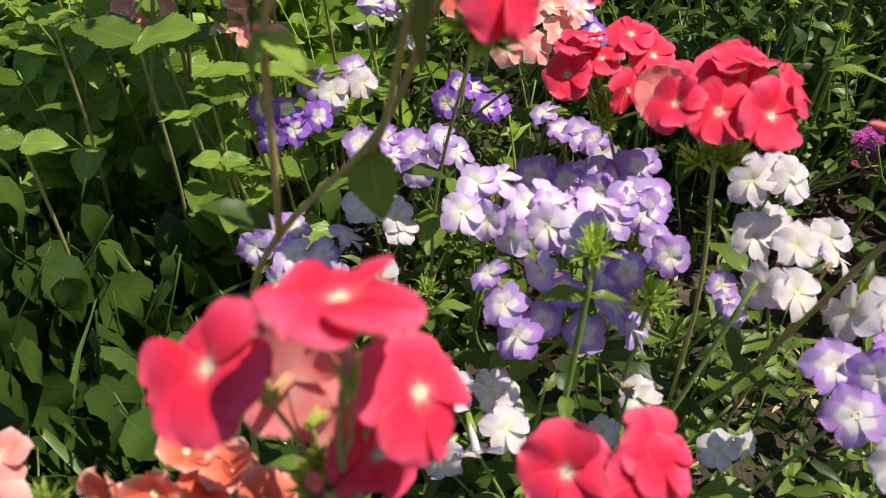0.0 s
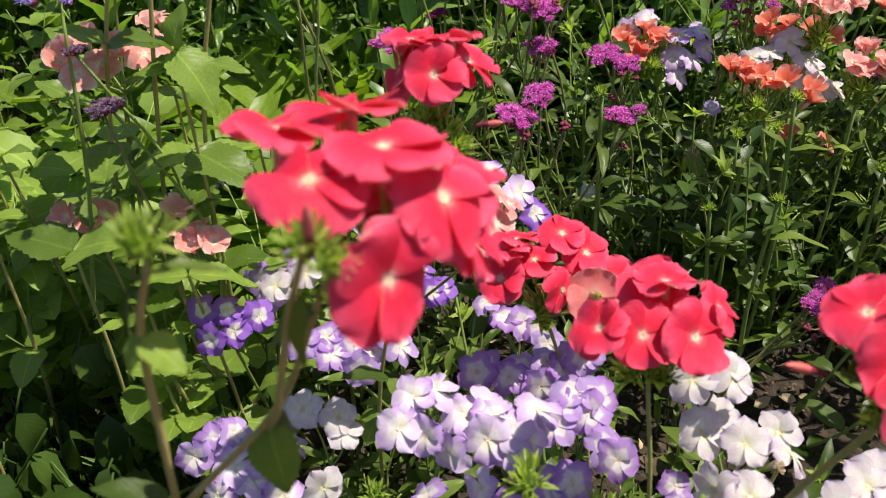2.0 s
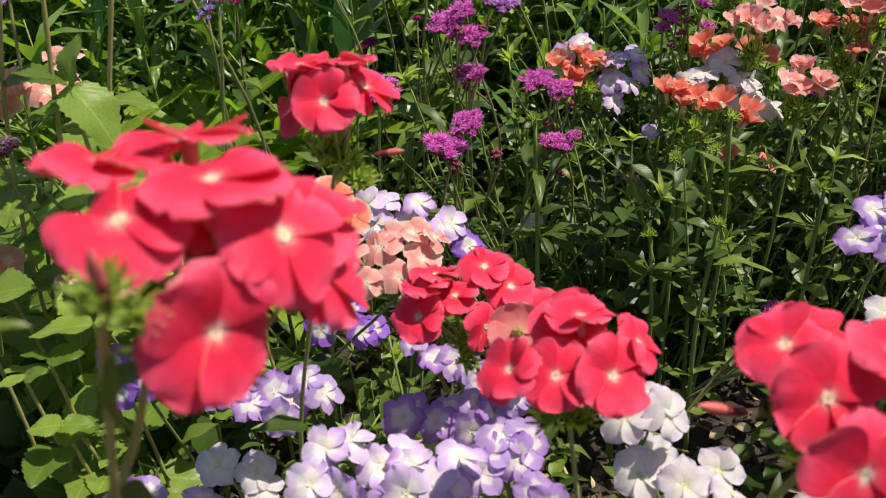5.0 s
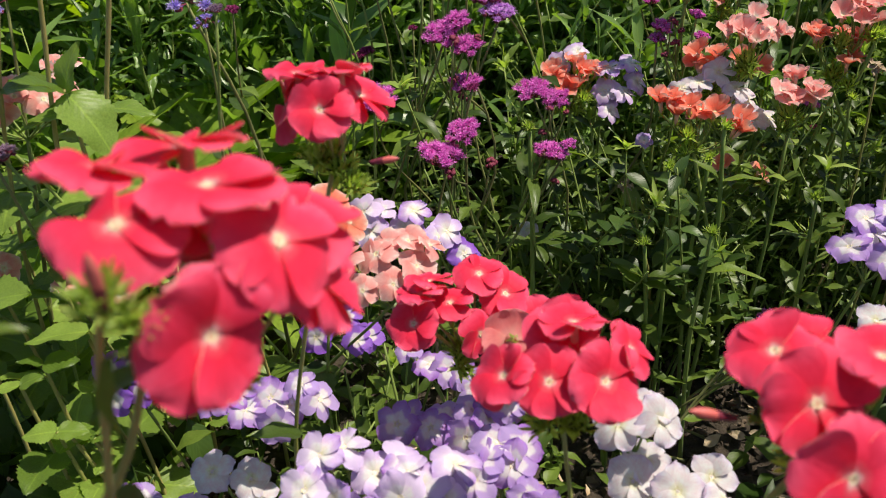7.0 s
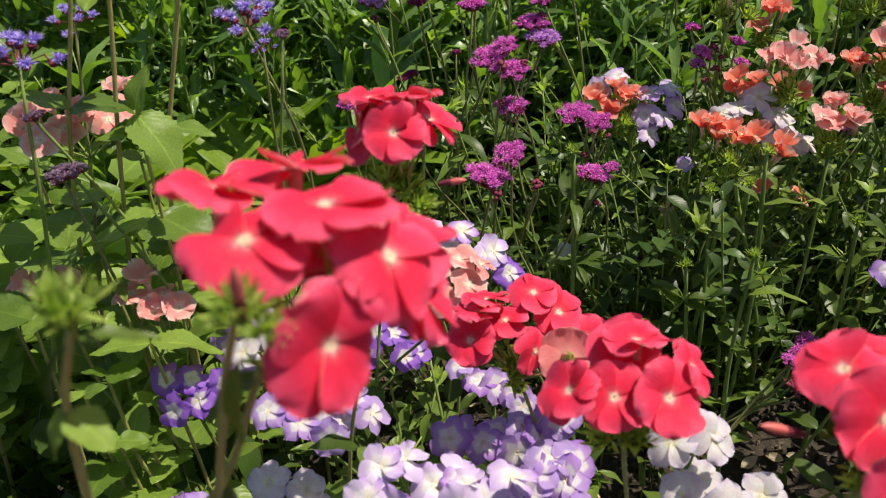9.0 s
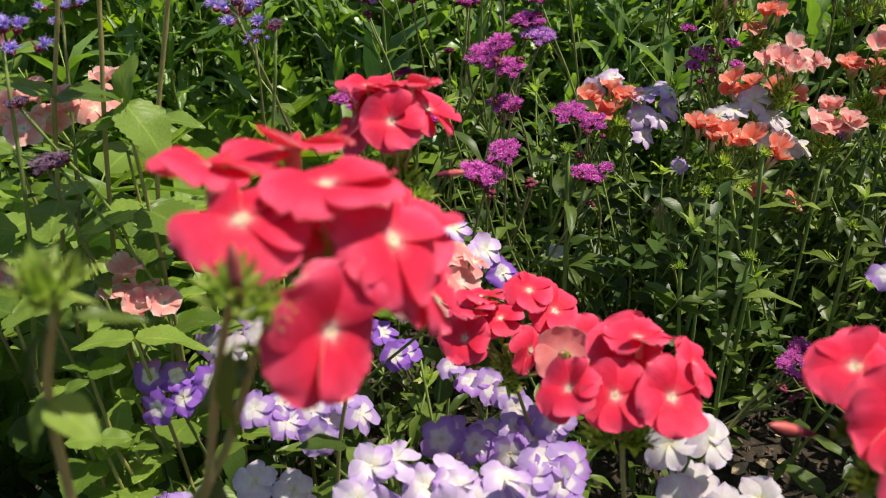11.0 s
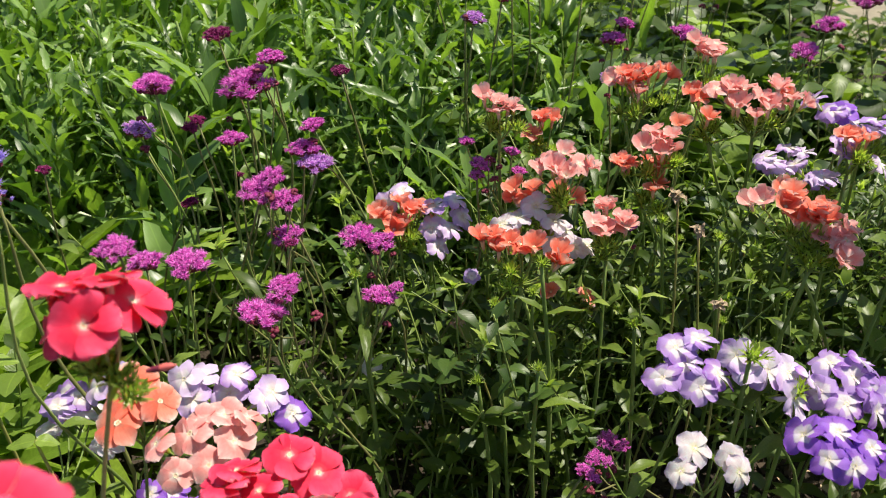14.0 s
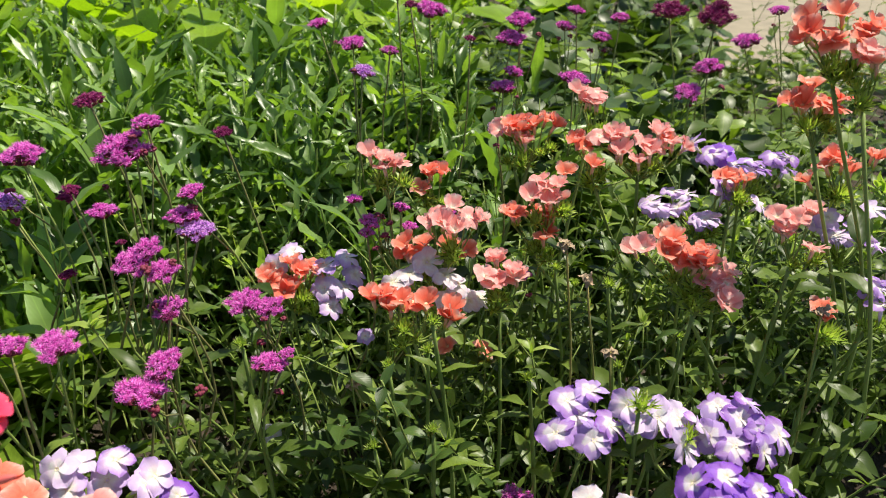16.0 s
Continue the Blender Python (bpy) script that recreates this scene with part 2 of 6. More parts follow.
# ---------------------------------------------------------------- mesh helpers
rnd = random.Random(7)


def mesh_of(name, verts, faces, mats, index=None, uvs=None, smooth=True):
    me = bpy.data.meshes.new(name)
    me.from_pydata([tuple(v) for v in verts], [], faces)
    for m in mats:
        me.materials.append(m)
    if index is not None:
        me.polygons.foreach_set("material_index", index)
    me.polygons.foreach_set("use_smooth", [smooth] * len(faces))
    if uvs is not None:
        lay = me.uv_layers.new(name="UVMap")
        flat = np.empty(len(me.loops), np.int32)
        me.loops.foreach_get("vertex_index", flat)
        lay.data.foreach_set("uv", np.asarray(uvs, np.float32)[flat].ravel())
    me.update()
    return me


def part(name, me, parent, m=None, label=""):
    ob = new(name, me)
    ob.parent = parent
    if m is not None:
        ob.matrix_basis = m
    return tagged(ob, label)


def thing(name, place, label, category, group=""):
    ob = new(name)
    ob.empty_display_size = 0.01
    ob.location = place
    return tagged(ob, label, category, group)


def smooth_line(points, steps=5):
    """A Catmull-Rom line through the points."""
    p = [Vector(q) for q in points]
    p = [p[0] * 2 - p[1]] + p + [p[-1] * 2 - p[-2]]
    out = []
    for i in range(1, len(p) - 2):
        a, b, c, d = p[i - 1 : i + 3]
        for k in range(steps):
            t = k / steps
            out.append(0.5 * (2 * b + (c - a) * t + (2 * a - 5 * b + 4 * c - d) * t * t + (3 * b - a - 3 * c + d) * t**3))
    return out + [p[-2]]


def tube(points, r0, r1, sides=6, knots=0.0):
    """Vertices and faces of a tapered round stem with slightly thicker joints."""
    verts, faces = [], []
    n = len(points)
    side = Vector((1, 0.13, 0))
    for i, p in enumerate(points):
        d = (points[min(i + 1, n - 1)] - points[max(i - 1, 0)]).normalized()
        u = d.cross(side).normalized()
        v = d.cross(u)
        r = r0 + (r1 - r0) * i / (n - 1)
        r *= 1 + knots * (i % 5 == 0)
        for k in range(sides):
            a = 2 * math.pi * k / sides
            verts.append(p + (u * math.cos(a) + v * math.sin(a)) * r)
    for i in range(n - 1):
        for k in range(sides):
            a, b = i * sides + k, i * sides + (k + 1) % sides
            faces.append((a, b, b + sides, a + sides))
    faces.append(tuple(range(sides))[::-1])
    faces.append(tuple((n - 1) * sides + k for k in range(sides)))
    return verts, faces


def merge(*pieces):
    verts, faces, index = [], [], []
    for k, (v, f, mat) in enumerate(pieces):
        o = len(verts)
        verts += list(v)
        faces += [tuple(i + o for i in q) for q in f]
        index += [mat] * len(f)
    return verts, faces, index


# ---------------------------------------------------------------- petals, eyes, tubes


def petal_mesh(kind, seed, nx=5, ny=7, cupped=0.0):
    """One petal of a flower one unit across, its foot in the throat, along +y."""
    r = random.Random(seed)
    pointed = kind in ("lilac", "violet", "pale", "white")
    wide = {"red": 0.312, "coral": 0.225, "salmon": 0.245, "lilac": 0.222, "white": 0.236, "violet": 0.228, "pale": 0.226}[kind] * r.uniform(0.94, 1.06)
    sag, cup = r.uniform(-0.05, 0.26), r.uniform(-1.1, 0.5)
    crease = r.uniform(-0.16, 0.1)
    wave, ph = r.uniform(0.012, 0.04), r.uniform(0, 6)
    if kind == "red":
        sag, cup, wave = sag * 0.45, cup * 0.6, wave * 0.9
    twist = radians(r.uniform(7, 13))
    if pointed:
        sag, cup, twist = sag * 0.6, cup * 0.5, twist * 1.3
    notch = r.uniform(0.0, 0.04) if not pointed else r.uniform(-0.03, 0.005)
    verts, faces, uvs = [], [], []
    for j in range(ny):
        s = (j / (ny - 1)) ** 0.85
        q = max(0.0, (s - 0.66) / 0.34)
        w = wide * math.sin(math.pi * (0.08 + 0.5 * min(s, 0.66) / 0.66 * 0.86)) ** 1.1
        if kind in ("coral", "salmon"):
            w *= 1 - 0.88 * q ** (1.3 if seed % 3 else 1.9)
        else:
            w *= math.sqrt(max(0.0, 1 - (0.96 * q) ** 2.2)) if not pointed else (1 - (0.95 * q) ** 1.9) ** 0.66
        for i in range(nx):
            u = 2 * i / (nx - 1) - 1
            x = u * w
            y = 0.035 + 0.455 * s - notch * (1 - abs(u)) * q - 0.015 * u * u * s
            z = -sag * s * s + cup * x * x - crease * abs(x) * s + wave * math.sin(ph + 2.5 * u + 3 * s) * s + 0.5 * wave * math.sin(ph * 2 + 5.5 * u) * s * s + 0.02 * math.sin(s * math.pi)
            if kind == "red":
                z += 0.06 * s - 0.05 * s * s + 0.035 * math.sin(ph + 4.2 * u) * s**3 - 0.022 * math.exp(-((u / 0.22) ** 2)) * s
            elif pointed:
                z += 0.05 * s - 0.06 * s * s + 0.038 * math.sin(ph + 4.6 * u) * s**3 - 0.03 * math.exp(-((u / 0.2) ** 2)) * s
            z += x * math.tan(twist) + cupped * s * (0.25 - 0.08 * s) * 2.2
            z += cupped * 0.12 * abs(u) ** 2 * s
            verts.append((x * (1 - 0.15 * cupped * s), y * (1 - 0.25 * cupped * s), z + 0.01))
            uvs.append((u, s))
    for j in range(ny - 1):
        for i in range(nx - 1):
            a = j * nx + i
            faces.append((a, a + 1, a + nx + 1, a + nx))
    return verts, faces, uvs


def turn_z(verts, a):
    c, s = math.cos(a), math.sin(a)
    return [(x * c - y * s, x * s + y * c, z) for x, y, z in verts]


WORDS = {
    "red": "red phlox flower head with cream eyes on a hairy stem",
    "coral": "coral orange phlox flower head on a slender green stem",
    "salmon": "pale salmon pink phlox flower head on a green stem",
    "lilac": "lilac phlox flower head fading to white at the eyes",
    "white": "white phlox flower head with faintly lilac petal edges",
    "pale": "pale phlox flower head, white with lilac petal edges",
    "violet": "violet phlox flower head with white star centres",
}
PETALS, COROLLAS, TUBES = {}, {}, {}
for kind in WORDS:
    PETALS[kind] = []
    for k in range(7):
        v, f, uv = petal_mesh(kind, 10 + k, 9, 11) if kind == "red" else petal_mesh(kind, 10 + k, 7, 9)
        if kind == "red":
            under = [(x, y, z - 0.006 - 0.008 * (1 - y)) for x, y, z in v]
            PETALS[kind].append(mesh_of("petal", v + under, f + [tuple(i + len(v) for i in reversed(q)) for q in f], [PETAL["red"], PETAL["red back"]], [0] * len(f) + [1] * len(f), uv + uv))
            continue
        PETALS[kind].append(mesh_of("petal", v, f, [PETAL[kind]], uvs=uv))
    COROLLAS[kind] = []
    for k in range(6):
        pieces, uvs = [], []
        for n in range(5):
            v, f, uv = petal_mesh(kind, 40 + 5 * k + n, 5, 6, (0.2 + 0.15 * k) * (kind in ("coral", "salmon") and k > 2))
            uvs += uv
            pieces.append((turn_z(v, n * math.tau / 5 + rnd.uniform(-0.06, 0.06)), f, 0))
        v, f, ix = merge(*pieces)
        COROLLAS[kind].append(mesh_of("corolla", v, f, [PETAL[kind]], uvs=uvs))

    # slender tube in a calyx of five pointed sepals
    v, f = tube([Vector((0, 0, 0.01)), Vector((0, 0, -0.12)), Vector((0.01, 0, -0.38)), Vector((0.01, 0, -0.55))], 0.075, 0.04, 7)
    pieces = [(v, f, 0)]
    for n in range(5):
        a = n * math.tau / 5
        sp = [(-0.022, 0.035, -0.62), (0.022, 0.035, -0.62), (0.03, 0.05, -0.48), (0.0, 0.12, -0.27), (-0.03, 0.05, -0.48)]
        pieces.append((turn_z(sp, a), [(0, 1, 2, 3, 4)], 1))
    v, f, ix = merge(*pieces)
    if kind in ("coral", "salmon"):
        v = [(x, y, z * 0.62) for x, y, z in v]
    TUBES[kind] = mesh_of("flower", v, f, [TUBE[kind], SEPAL], ix)


def eye_mesh(seed):
    """A small raised pale ring round a dark throat, with ten uneven white rays lying on the petals."""
    r = random.Random(seed)
    verts, faces, index = [], [], []
    n = 20
    for ring, rad, z in ((0, 0.026, -0.006), (1, 0.036, 0.024), (2, 0.05, 0.018)):
        for k in range(n):
            a = math.tau * k / n
            rr = rad * (1 + (0.5 * r.random() if ring == 2 and k % 2 == 0 else 0))
            verts.append((rr * math.cos(a), rr * math.sin(a), z))
    for ring in range(2):
        for k in range(n):
            a, b = ring * n + k, ring * n + (k + 1) % n
            faces.append((a, a + n, b + n, b))
            index.append(0)
    faces.append(tuple(range(n)))
    index.append(1)
    for k in range(5):
        # the tips of the stamens in the throat
        a = math.tau * k / 5 + r.uniform(-0.3, 0.3)
        o = len(verts)
        c, t = Vector((0.014 * math.cos(a), 0.014 * math.sin(a), 0.012)), 0.008
        verts += [c + Vector((t, 0, 0)), c + Vector((0, t, 0)), c + Vector((-t, 0, 0)), c + Vector((0, -t, 0)), c + Vector((0, 0, t))]
        faces += [(o, o + 1, o + 4), (o + 1, o + 2, o + 4), (o + 2, o + 3, o + 4), (o + 3, o, o + 4)]
        index += [0] * 4
    return mesh_of("eye", verts, faces, [EYE_CREAM, EYE_DARK], index)


EYES = [eye_mesh(k) for k in range(3)]

# ---------------------------------------------------------------- leaves


def leaf_template(shape, seed, rows=7, cols=5):
    """A leaf one unit long along +y, with a folded midrib, a bowed blade and the edge of its kind."""
    r = random.Random(seed)
    wide = {"lance": 0.145, "ovate": 0.235, "broad": 0.36, "blade": 0.088, "lime": 0.3, "sepal": 0.105, "grass": 0.028, "strap": 0.1}[shape]
    bow = {"lance": 0.38, "ovate": 0.32, "broad": 0.22, "blade": 0.36, "lime": 0.3, "sepal": -0.15, "grass": 0.7, "strap": 0.5}[shape] * r.uniform(0.5, 1.5)
    fold = {"lance": 0.35, "ovate": 0.3, "broad": 0.16, "blade": 0.4, "lime": 0.2, "sepal": 0.5, "grass": 0.5, "strap": 0.3}[shape]
    ph = r.uniform(0, 6)
    verts, uvs, faces = [], [], []
    for j in range(rows):
        s = j / (rows - 1)
        if shape in ("broad", "lime"):
            w = wide * (math.sin(math.pi * s ** 0.62) ** 0.75 if 0 < s < 1 else 0.02)
        elif shape in ("ovate",):
            w = wide * (math.sin(math.pi * s ** 0.72) ** 0.85 if 0 < s < 1 else 0.03)
        else:
            w = wide * (math.sin(math.pi * s ** 0.8) ** 0.8 if 0 < s < 1 else 0.03)
        if shape == "blade":
            w *= (1 + 0.2 * math.sin(ph + 17 * s)) * (0.45 + 0.75 * s if s < 0.6 else 0.9)
        teeth = 0.12 * (j % 2) if shape == "broad" else 0.0
        for i in range(cols):
            u = 2 * i / (cols - 1) - 1
            x = u * w * (1 + (teeth if abs(u) > 0.9 else 0))
            z = abs(x) * fold - bow * s * s + 0.028 * math.sin(ph + 11 * s + 3 * u) * (abs(u) > 0.4) + 0.12 * s + (0.06 * math.sin(ph * 3 + 7 * s) * s + 0.03 * math.sin(ph + 23 * s) * u if shape == "blade" else 0)
            verts.append((x + 0.03 * math.sin(ph) * s * s, s, z))
            uvs.append((u, s))
    for j in range(rows - 1):
        for i in range(cols - 1):
            a = j * cols + i
            faces.append((a, a + 1, a + cols + 1, a + cols))
    return np.array(verts), np.array(faces), np.array(uvs)


LEAF_MESH = {}
for shape, mat in (("lance", LEAF), ("ovate", LEAF), ("broad", BROAD), ("blade", BLADE), ("lime", LIME), ("sepal", LEAF)):
    LEAF_MESH[shape] = []
    for k in range(5):
        v, f, uv = leaf_template(shape, k, 21 if shape == "broad" else 13 if shape == "blade" else 8)
        LEAF_MESH[shape].append(mesh_of("leaf", v, [tuple(q) for q in f.tolist()], [mat], uvs=uv))


def aim(place, direction, size, roll=0.0, about_y=False):
    """Pose with +z (or +y) along direction, scaled."""
    q = Vector(direction).to_track_quat("Y" if about_y else "Z", "Z" if about_y else "Y")
    return Matrix.LocRotScale(place, q.to_matrix().to_quaternion() @ Euler((0, roll, 0) if about_y else (0, 0, roll)).to_quaternion(), (size,) * 3)


def leaf(parent, shape, foot, direction, size, roll=0.0):
    return part("leaf", rnd.choice(LEAF_MESH[shape]), parent, aim(foot, direction, size, roll, True))


def heading(azimuth, rise):
    return Vector((math.cos(azimuth) * math.cos(rise), math.sin(azimuth) * math.cos(rise), math.sin(rise)))


def bud_mesh(seed, buds=9, reach=1.0):
    """A tuft of closed buds, each in a calyx with five long pointed teeth, over a few leafy bracts; one unit high."""
    r = random.Random(seed)
    pieces = []

    def tooth(foot, way, ln, shape="sepal"):
        q = Vector(way).to_track_quat("Y", "Z").to_matrix()
        v, f, _ = leaf_template(shape, r.randrange(99), 5, 3)
        pieces.append(([foot + q @ Vector(p * ln) for p in v], [tuple(x) for x in f.tolist()], 0))

    for k in range(buds):
        d = heading(k * 2.4 + r.uniform(-0.3, 0.3), math.asin(0.12 + 0.84 * (k + r.random()) / buds)).lerp(Vector((0, 0, 1)), 0.3).normalized()
        foot = Vector((d.x * 0.12, d.y * 0.12, 0.12 + d.z * 0.1))
        ln = r.uniform(0.2, 0.34) * reach
        top = foot + d * ln
        v, f = tube([foot, foot + d * ln * 0.5, top], 0.03, 0.06, 6)
        pieces.append((v, f, 0))
        v, f = tube([top, top + d * 0.06, top + d * 0.13, top + d * 0.2], 0.045, 0.012, 6)
        pieces.append((v, f, 1))
        side = d.cross(Vector((0.3, 0.8, 0.2))).normalized()
        for n in range(5):
            a = n * math.tau / 5 + r.uniform(-0.2, 0.2)
            out = side * math.cos(a) + d.cross(side) * math.sin(a)
            tooth(top + out * 0.045 - d * 0.05, d + out * r.uniform(0.15, 0.75), r.uniform(0.3, 0.52) * reach)
    for k in range(7):
        tooth(Vector((0, 0, 0.1 + 0.02 * k)), heading(k * 2.4 + r.uniform(-0.4, 0.4), r.uniform(0.0, 0.8)), r.uniform(0.4, 0.7) * reach, "lance")
    v, f = tube([Vector((0, 0, -0.1)), Vector((0, 0, 0.1)), Vector((0, 0, 0.22)), Vector((0, 0, 0.3))], 0.06, 0.1, 8)
    pieces.append((v, f, 0))
    v, f, ix = merge(*pieces)
    return mesh_of("calyx", v, f, [SEPAL, LEAF], ix, uvs=[(0.5, 0.3)] * len(v))


BUDS = [bud_mesh(k) for k in range(4)]

# ---------------------------------------------------------------- phlox plants


def face_way(el, az):
    e, a = radians(el), radians(az)
    return Vector((math.sin(a) * math.cos(e), -math.cos(a) * math.cos(e), math.sin(e)))


def bud_part(plant, at, way, size, label=""):
    return tagged(part("calyx", rnd.choice(BUDS), plant, aim(at, way, size, rnd.uniform(0, 6)), label), kind="stuff")


def phlox(kind, size, flowers, root=None, core=None, fine=False, label="", way=(), leaves=5, thick=0.001, tuft=0):
    loose = 0.0 if fine else 1.0
    if tuft:
        flowers = flowers + [(x + rnd.uniform(-0.009, 0.009), y + rnd.uniform(-0.008, 0.014), z + rnd.uniform(-0.004, 0.004), el, az) for x, y, z, el, az in flowers if rnd.random() < 0.6]
    pts = [Vector(p[:3]) + Vector((0, 0, rnd.uniform(-0.005, 0.005) * loose)) for p in flowers]
    if tuft:
        faces_to = [face_way(p[3] + rnd.uniform(-22, 16), p[4] + rnd.uniform(-70, 70)) for p in flowers]
    else:
        swing = 1.0 if not fine else 0.22 if kind == "red" else 0.9
        faces_to = [face_way(p[3] + swing * rnd.uniform(-28, 14), p[4] + swing * rnd.uniform(-45, 45)) for p in flowers]
    mid = sum(pts, Vector()) / len(pts)
    out = sum(faces_to, Vector()).normalized()
    core = Vector(core) if core else mid - Vector((0, 0, 1)) * size * 1.15 - out * size * 0.35
    foot = Vector((*root, 0.0)) if root else Vector((core.x + rnd.uniform(-0.06, 0.06), core.y + rnd.uniform(-0.01, 0.06), 0.0))
    plant = thing("phlox", foot, label or WORDS[kind], "phlox", kind + " phlox flower heads")
    line = smooth_line([Vector(), *[Vector(w) - foot for w in way], *([] if way else [(core - foot) * 0.5 + Vector((rnd.uniform(-0.2, 0.2), rnd.uniform(-0.14, 0.14), 0)) * core.z]), core - foot])
    v, f = tube(line, thick * (1.7 if tuft else 1.25), thick * (1.4 if tuft else 1.0), 7, 0.12)
    pieces = [(v, f, 0)]
    for p, d in zip(pts, faces_to):
        end = p - d * size * (0.4 if kind in ("coral", "salmon") else 0.6) - foot
        start = core - foot
        bend = start.lerp(end, 0.55) + (start - end).cross(Vector((0, 1, 0))) * 0.05 + Vector((0, 0, -0.002))
        v, f = tube(smooth_line([start, bend, end], 3), 0.0008, 0.0006, 5)
        pieces.append((v, f, 0))
    v, f, ix = merge(*pieces)
    part("stem", mesh_of("stem", v, f, [STEM_TAN if kind == "red" and fine else STEM]), plant)
    for p, d in zip(pts, faces_to):
        s = size * (1.12 if tuft else 1.12 if kind in ("red", "salmon", "coral") else 1.1) * rnd.uniform(0.88, 1.1)
        flower = part("flower", TUBES[kind], plant, aim(p - foot, d, s, rnd.uniform(0, 6.3)))
        if fine:
            bent = rnd.uniform(-6, 8)
            for n in range(5):
                part("petal", rnd.choice(PETALS[kind]), flower, pose(0, 0, 0, bent + rnd.uniform(-9, 9), rnd.uniform(-6, 6), n * 72 + rnd.uniform(-8, 8)) @ Matrix.Diagonal((rnd.uniform(0.9, 1.06), rnd.uniform(0.92, 1.08), 1, 1)))
        else:
            part("corolla", rnd.choice(COROLLAS[kind][3:] if tuft and rnd.random() < 0.75 else COROLLAS[kind]), flower)
        part("eye", rnd.choice(EYES), flower, Matrix.Scale(0.82 if kind == "red" else 1.0, 4))
    for k in range(3 if kind == "red" and fine else 0):
        at = core - foot + Vector((rnd.uniform(-0.006, 0.006), rnd.uniform(-0.008, 0.004), rnd.uniform(-0.002, 0.006)))
        bud_part(plant, at, (rnd.uniform(-0.7, 0.7), rnd.uniform(-0.7, 0.2), 1), rnd.uniform(0.012, 0.017))
    for k in range(tuft):
        at = core - foot + Vector((rnd.uniform(-0.012, 0.012), rnd.uniform(-0.014, 0.006), rnd.uniform(-0.004, 0.016)))
        bud_part(plant, at, (rnd.uniform(-0.6, 0.6), rnd.uniform(-0.7, 0.2), 1), rnd.uniform(0.012, 0.02))
    for k in range(leaves):
        t = (k // 2 + 0.6) / (leaves / 2 + 0.8)
        at = line[int(t * (len(line) - 1))]
        a = k % 2 * math.pi + k // 2 * 1.5 + foot.x * 40
        leaf(plant, "ovate" if k % 3 else "lance", at, heading(a, rnd.uniform(-0.1, 0.6)), rnd.uniform(0.024, 0.04))
    return plant


NEAR_RED = phlox('red', 0.0300, [(0.010, 0.222, 0.437, 74, -25), (0.028, 0.234, 0.439, 92, 8), (0.043, 0.228, 0.427, 50, 60), (0.0285, 0.209, 0.4155, 24, 62), (0.017, 0.262, 0.436, 108, 0), (-0.001, 0.250, 0.437, 108, -15), (0.049, 0.238, 0.411, 30, 78), (0.030, 0.250, 0.420, 70, 20), (0.020, 0.244, 0.426, 95, -10), (0.043, 0.246, 0.420, 80, 40)], fine=True, root=(-0.085, 0.225), way=[(-0.076, 0.224, 0.18), (-0.063, 0.221, 0.272), (-0.044, 0.214, 0.32), (-0.008, 0.222, 0.359), (0.012, 0.224, 0.405)], leaves=0, thick=0.0011)
FRONT_RED = phlox('red', 0.0295, [(-0.007, 0.118, 0.392, 118, 0), (-0.038, 0.120, 0.367, 62, -48), (0.008, 0.118, 0.362, 48, 66), (-0.003, 0.125, 0.327, 15, 20), (-0.028, 0.142, 0.335, -32, 170), (-0.016, 0.146, 0.322, -25, 160)], fine=True)
TOP_RED = phlox('red', 0.0262, [(0.042, 0.370, 0.399, 46, -8), (0.057, 0.390, 0.396, 58, 88), (0.027, 0.388, 0.393, 22, -78), (0.050, 0.388, 0.4075, 104, 15), (0.033, 0.388, 0.4075, 104, -20), (0.041, 0.398, 0.403, 98, 0)], fine=True, root=(0.0, 0.41), way=[(0.003, 0.4, 0.17), (0.022, 0.395, 0.28)], leaves=0)
phlox('red', 0.0268, [(0.122, 0.293, 0.319, 52, -5), (0.143, 0.292, 0.318, 50, 20), (0.135, 0.313, 0.330, 112, 10), (0.106, 0.298, 0.319, 55, -65), (0.156, 0.307, 0.320, 52, 80), (0.131, 0.318, 0.322, 70, 0)], fine=True, root=(0.142, 0.3), way=[(0.14, 0.297, 0.19)], leaves=2)
phlox('red', 0.0258, [(0.074, 0.389, 0.276, 42, -18), (0.093, 0.400, 0.279, 84, -35), (0.109, 0.414, 0.286, 66, 8), (0.122, 0.409, 0.276, 62, 25), (0.107, 0.390, 0.266, 20, 55), (0.136, 0.400, 0.265, 60, 30), (0.083, 0.407, 0.288, 112, -20), (0.078, 0.398, 0.287, 110, 10), (0.119, 0.372, 0.276, -35, 175)], fine=True)
RIGHT_RED = phlox('red', 0.0298, [(0.181, 0.250, 0.364, 66, -85), (0.184, 0.228, 0.363, 40, -5), (0.205, 0.236, 0.371, 92, 30), (0.184, 0.205, 0.358, 25, 15), (0.201, 0.262, 0.355, 98, 0), (0.194, 0.260, 0.356, 90, -30), (0.211, 0.240, 0.366, 72, 60)], fine=True, root=(0.150, 0.343), way=[(0.186, 0.323, 0.1), (0.192, 0.296, 0.18), (0.188, 0.262, 0.262)], leaves=0, thick=0.0014)
phlox('red', 0.0265, [(0.048, 0.134, 0.305, 48, -15), (0.071, 0.132, 0.304, 42, 20), (0.074, 0.140, 0.308, 58, 50)], fine=True)
phlox('salmon', 0.0235, [(0.037, 0.473, 0.261, 53, -49), (0.055, 0.476, 0.262, 66, -22), (0.074, 0.484, 0.265, 72, 46), (0.087, 0.482, 0.262, 59, 62), (0.078, 0.471, 0.255, 54, 32), (0.046, 0.458, 0.249, 40, -24), (0.064, 0.461, 0.250, 46, 2), (0.062, 0.482, 0.265, 75, -3)], fine=True)
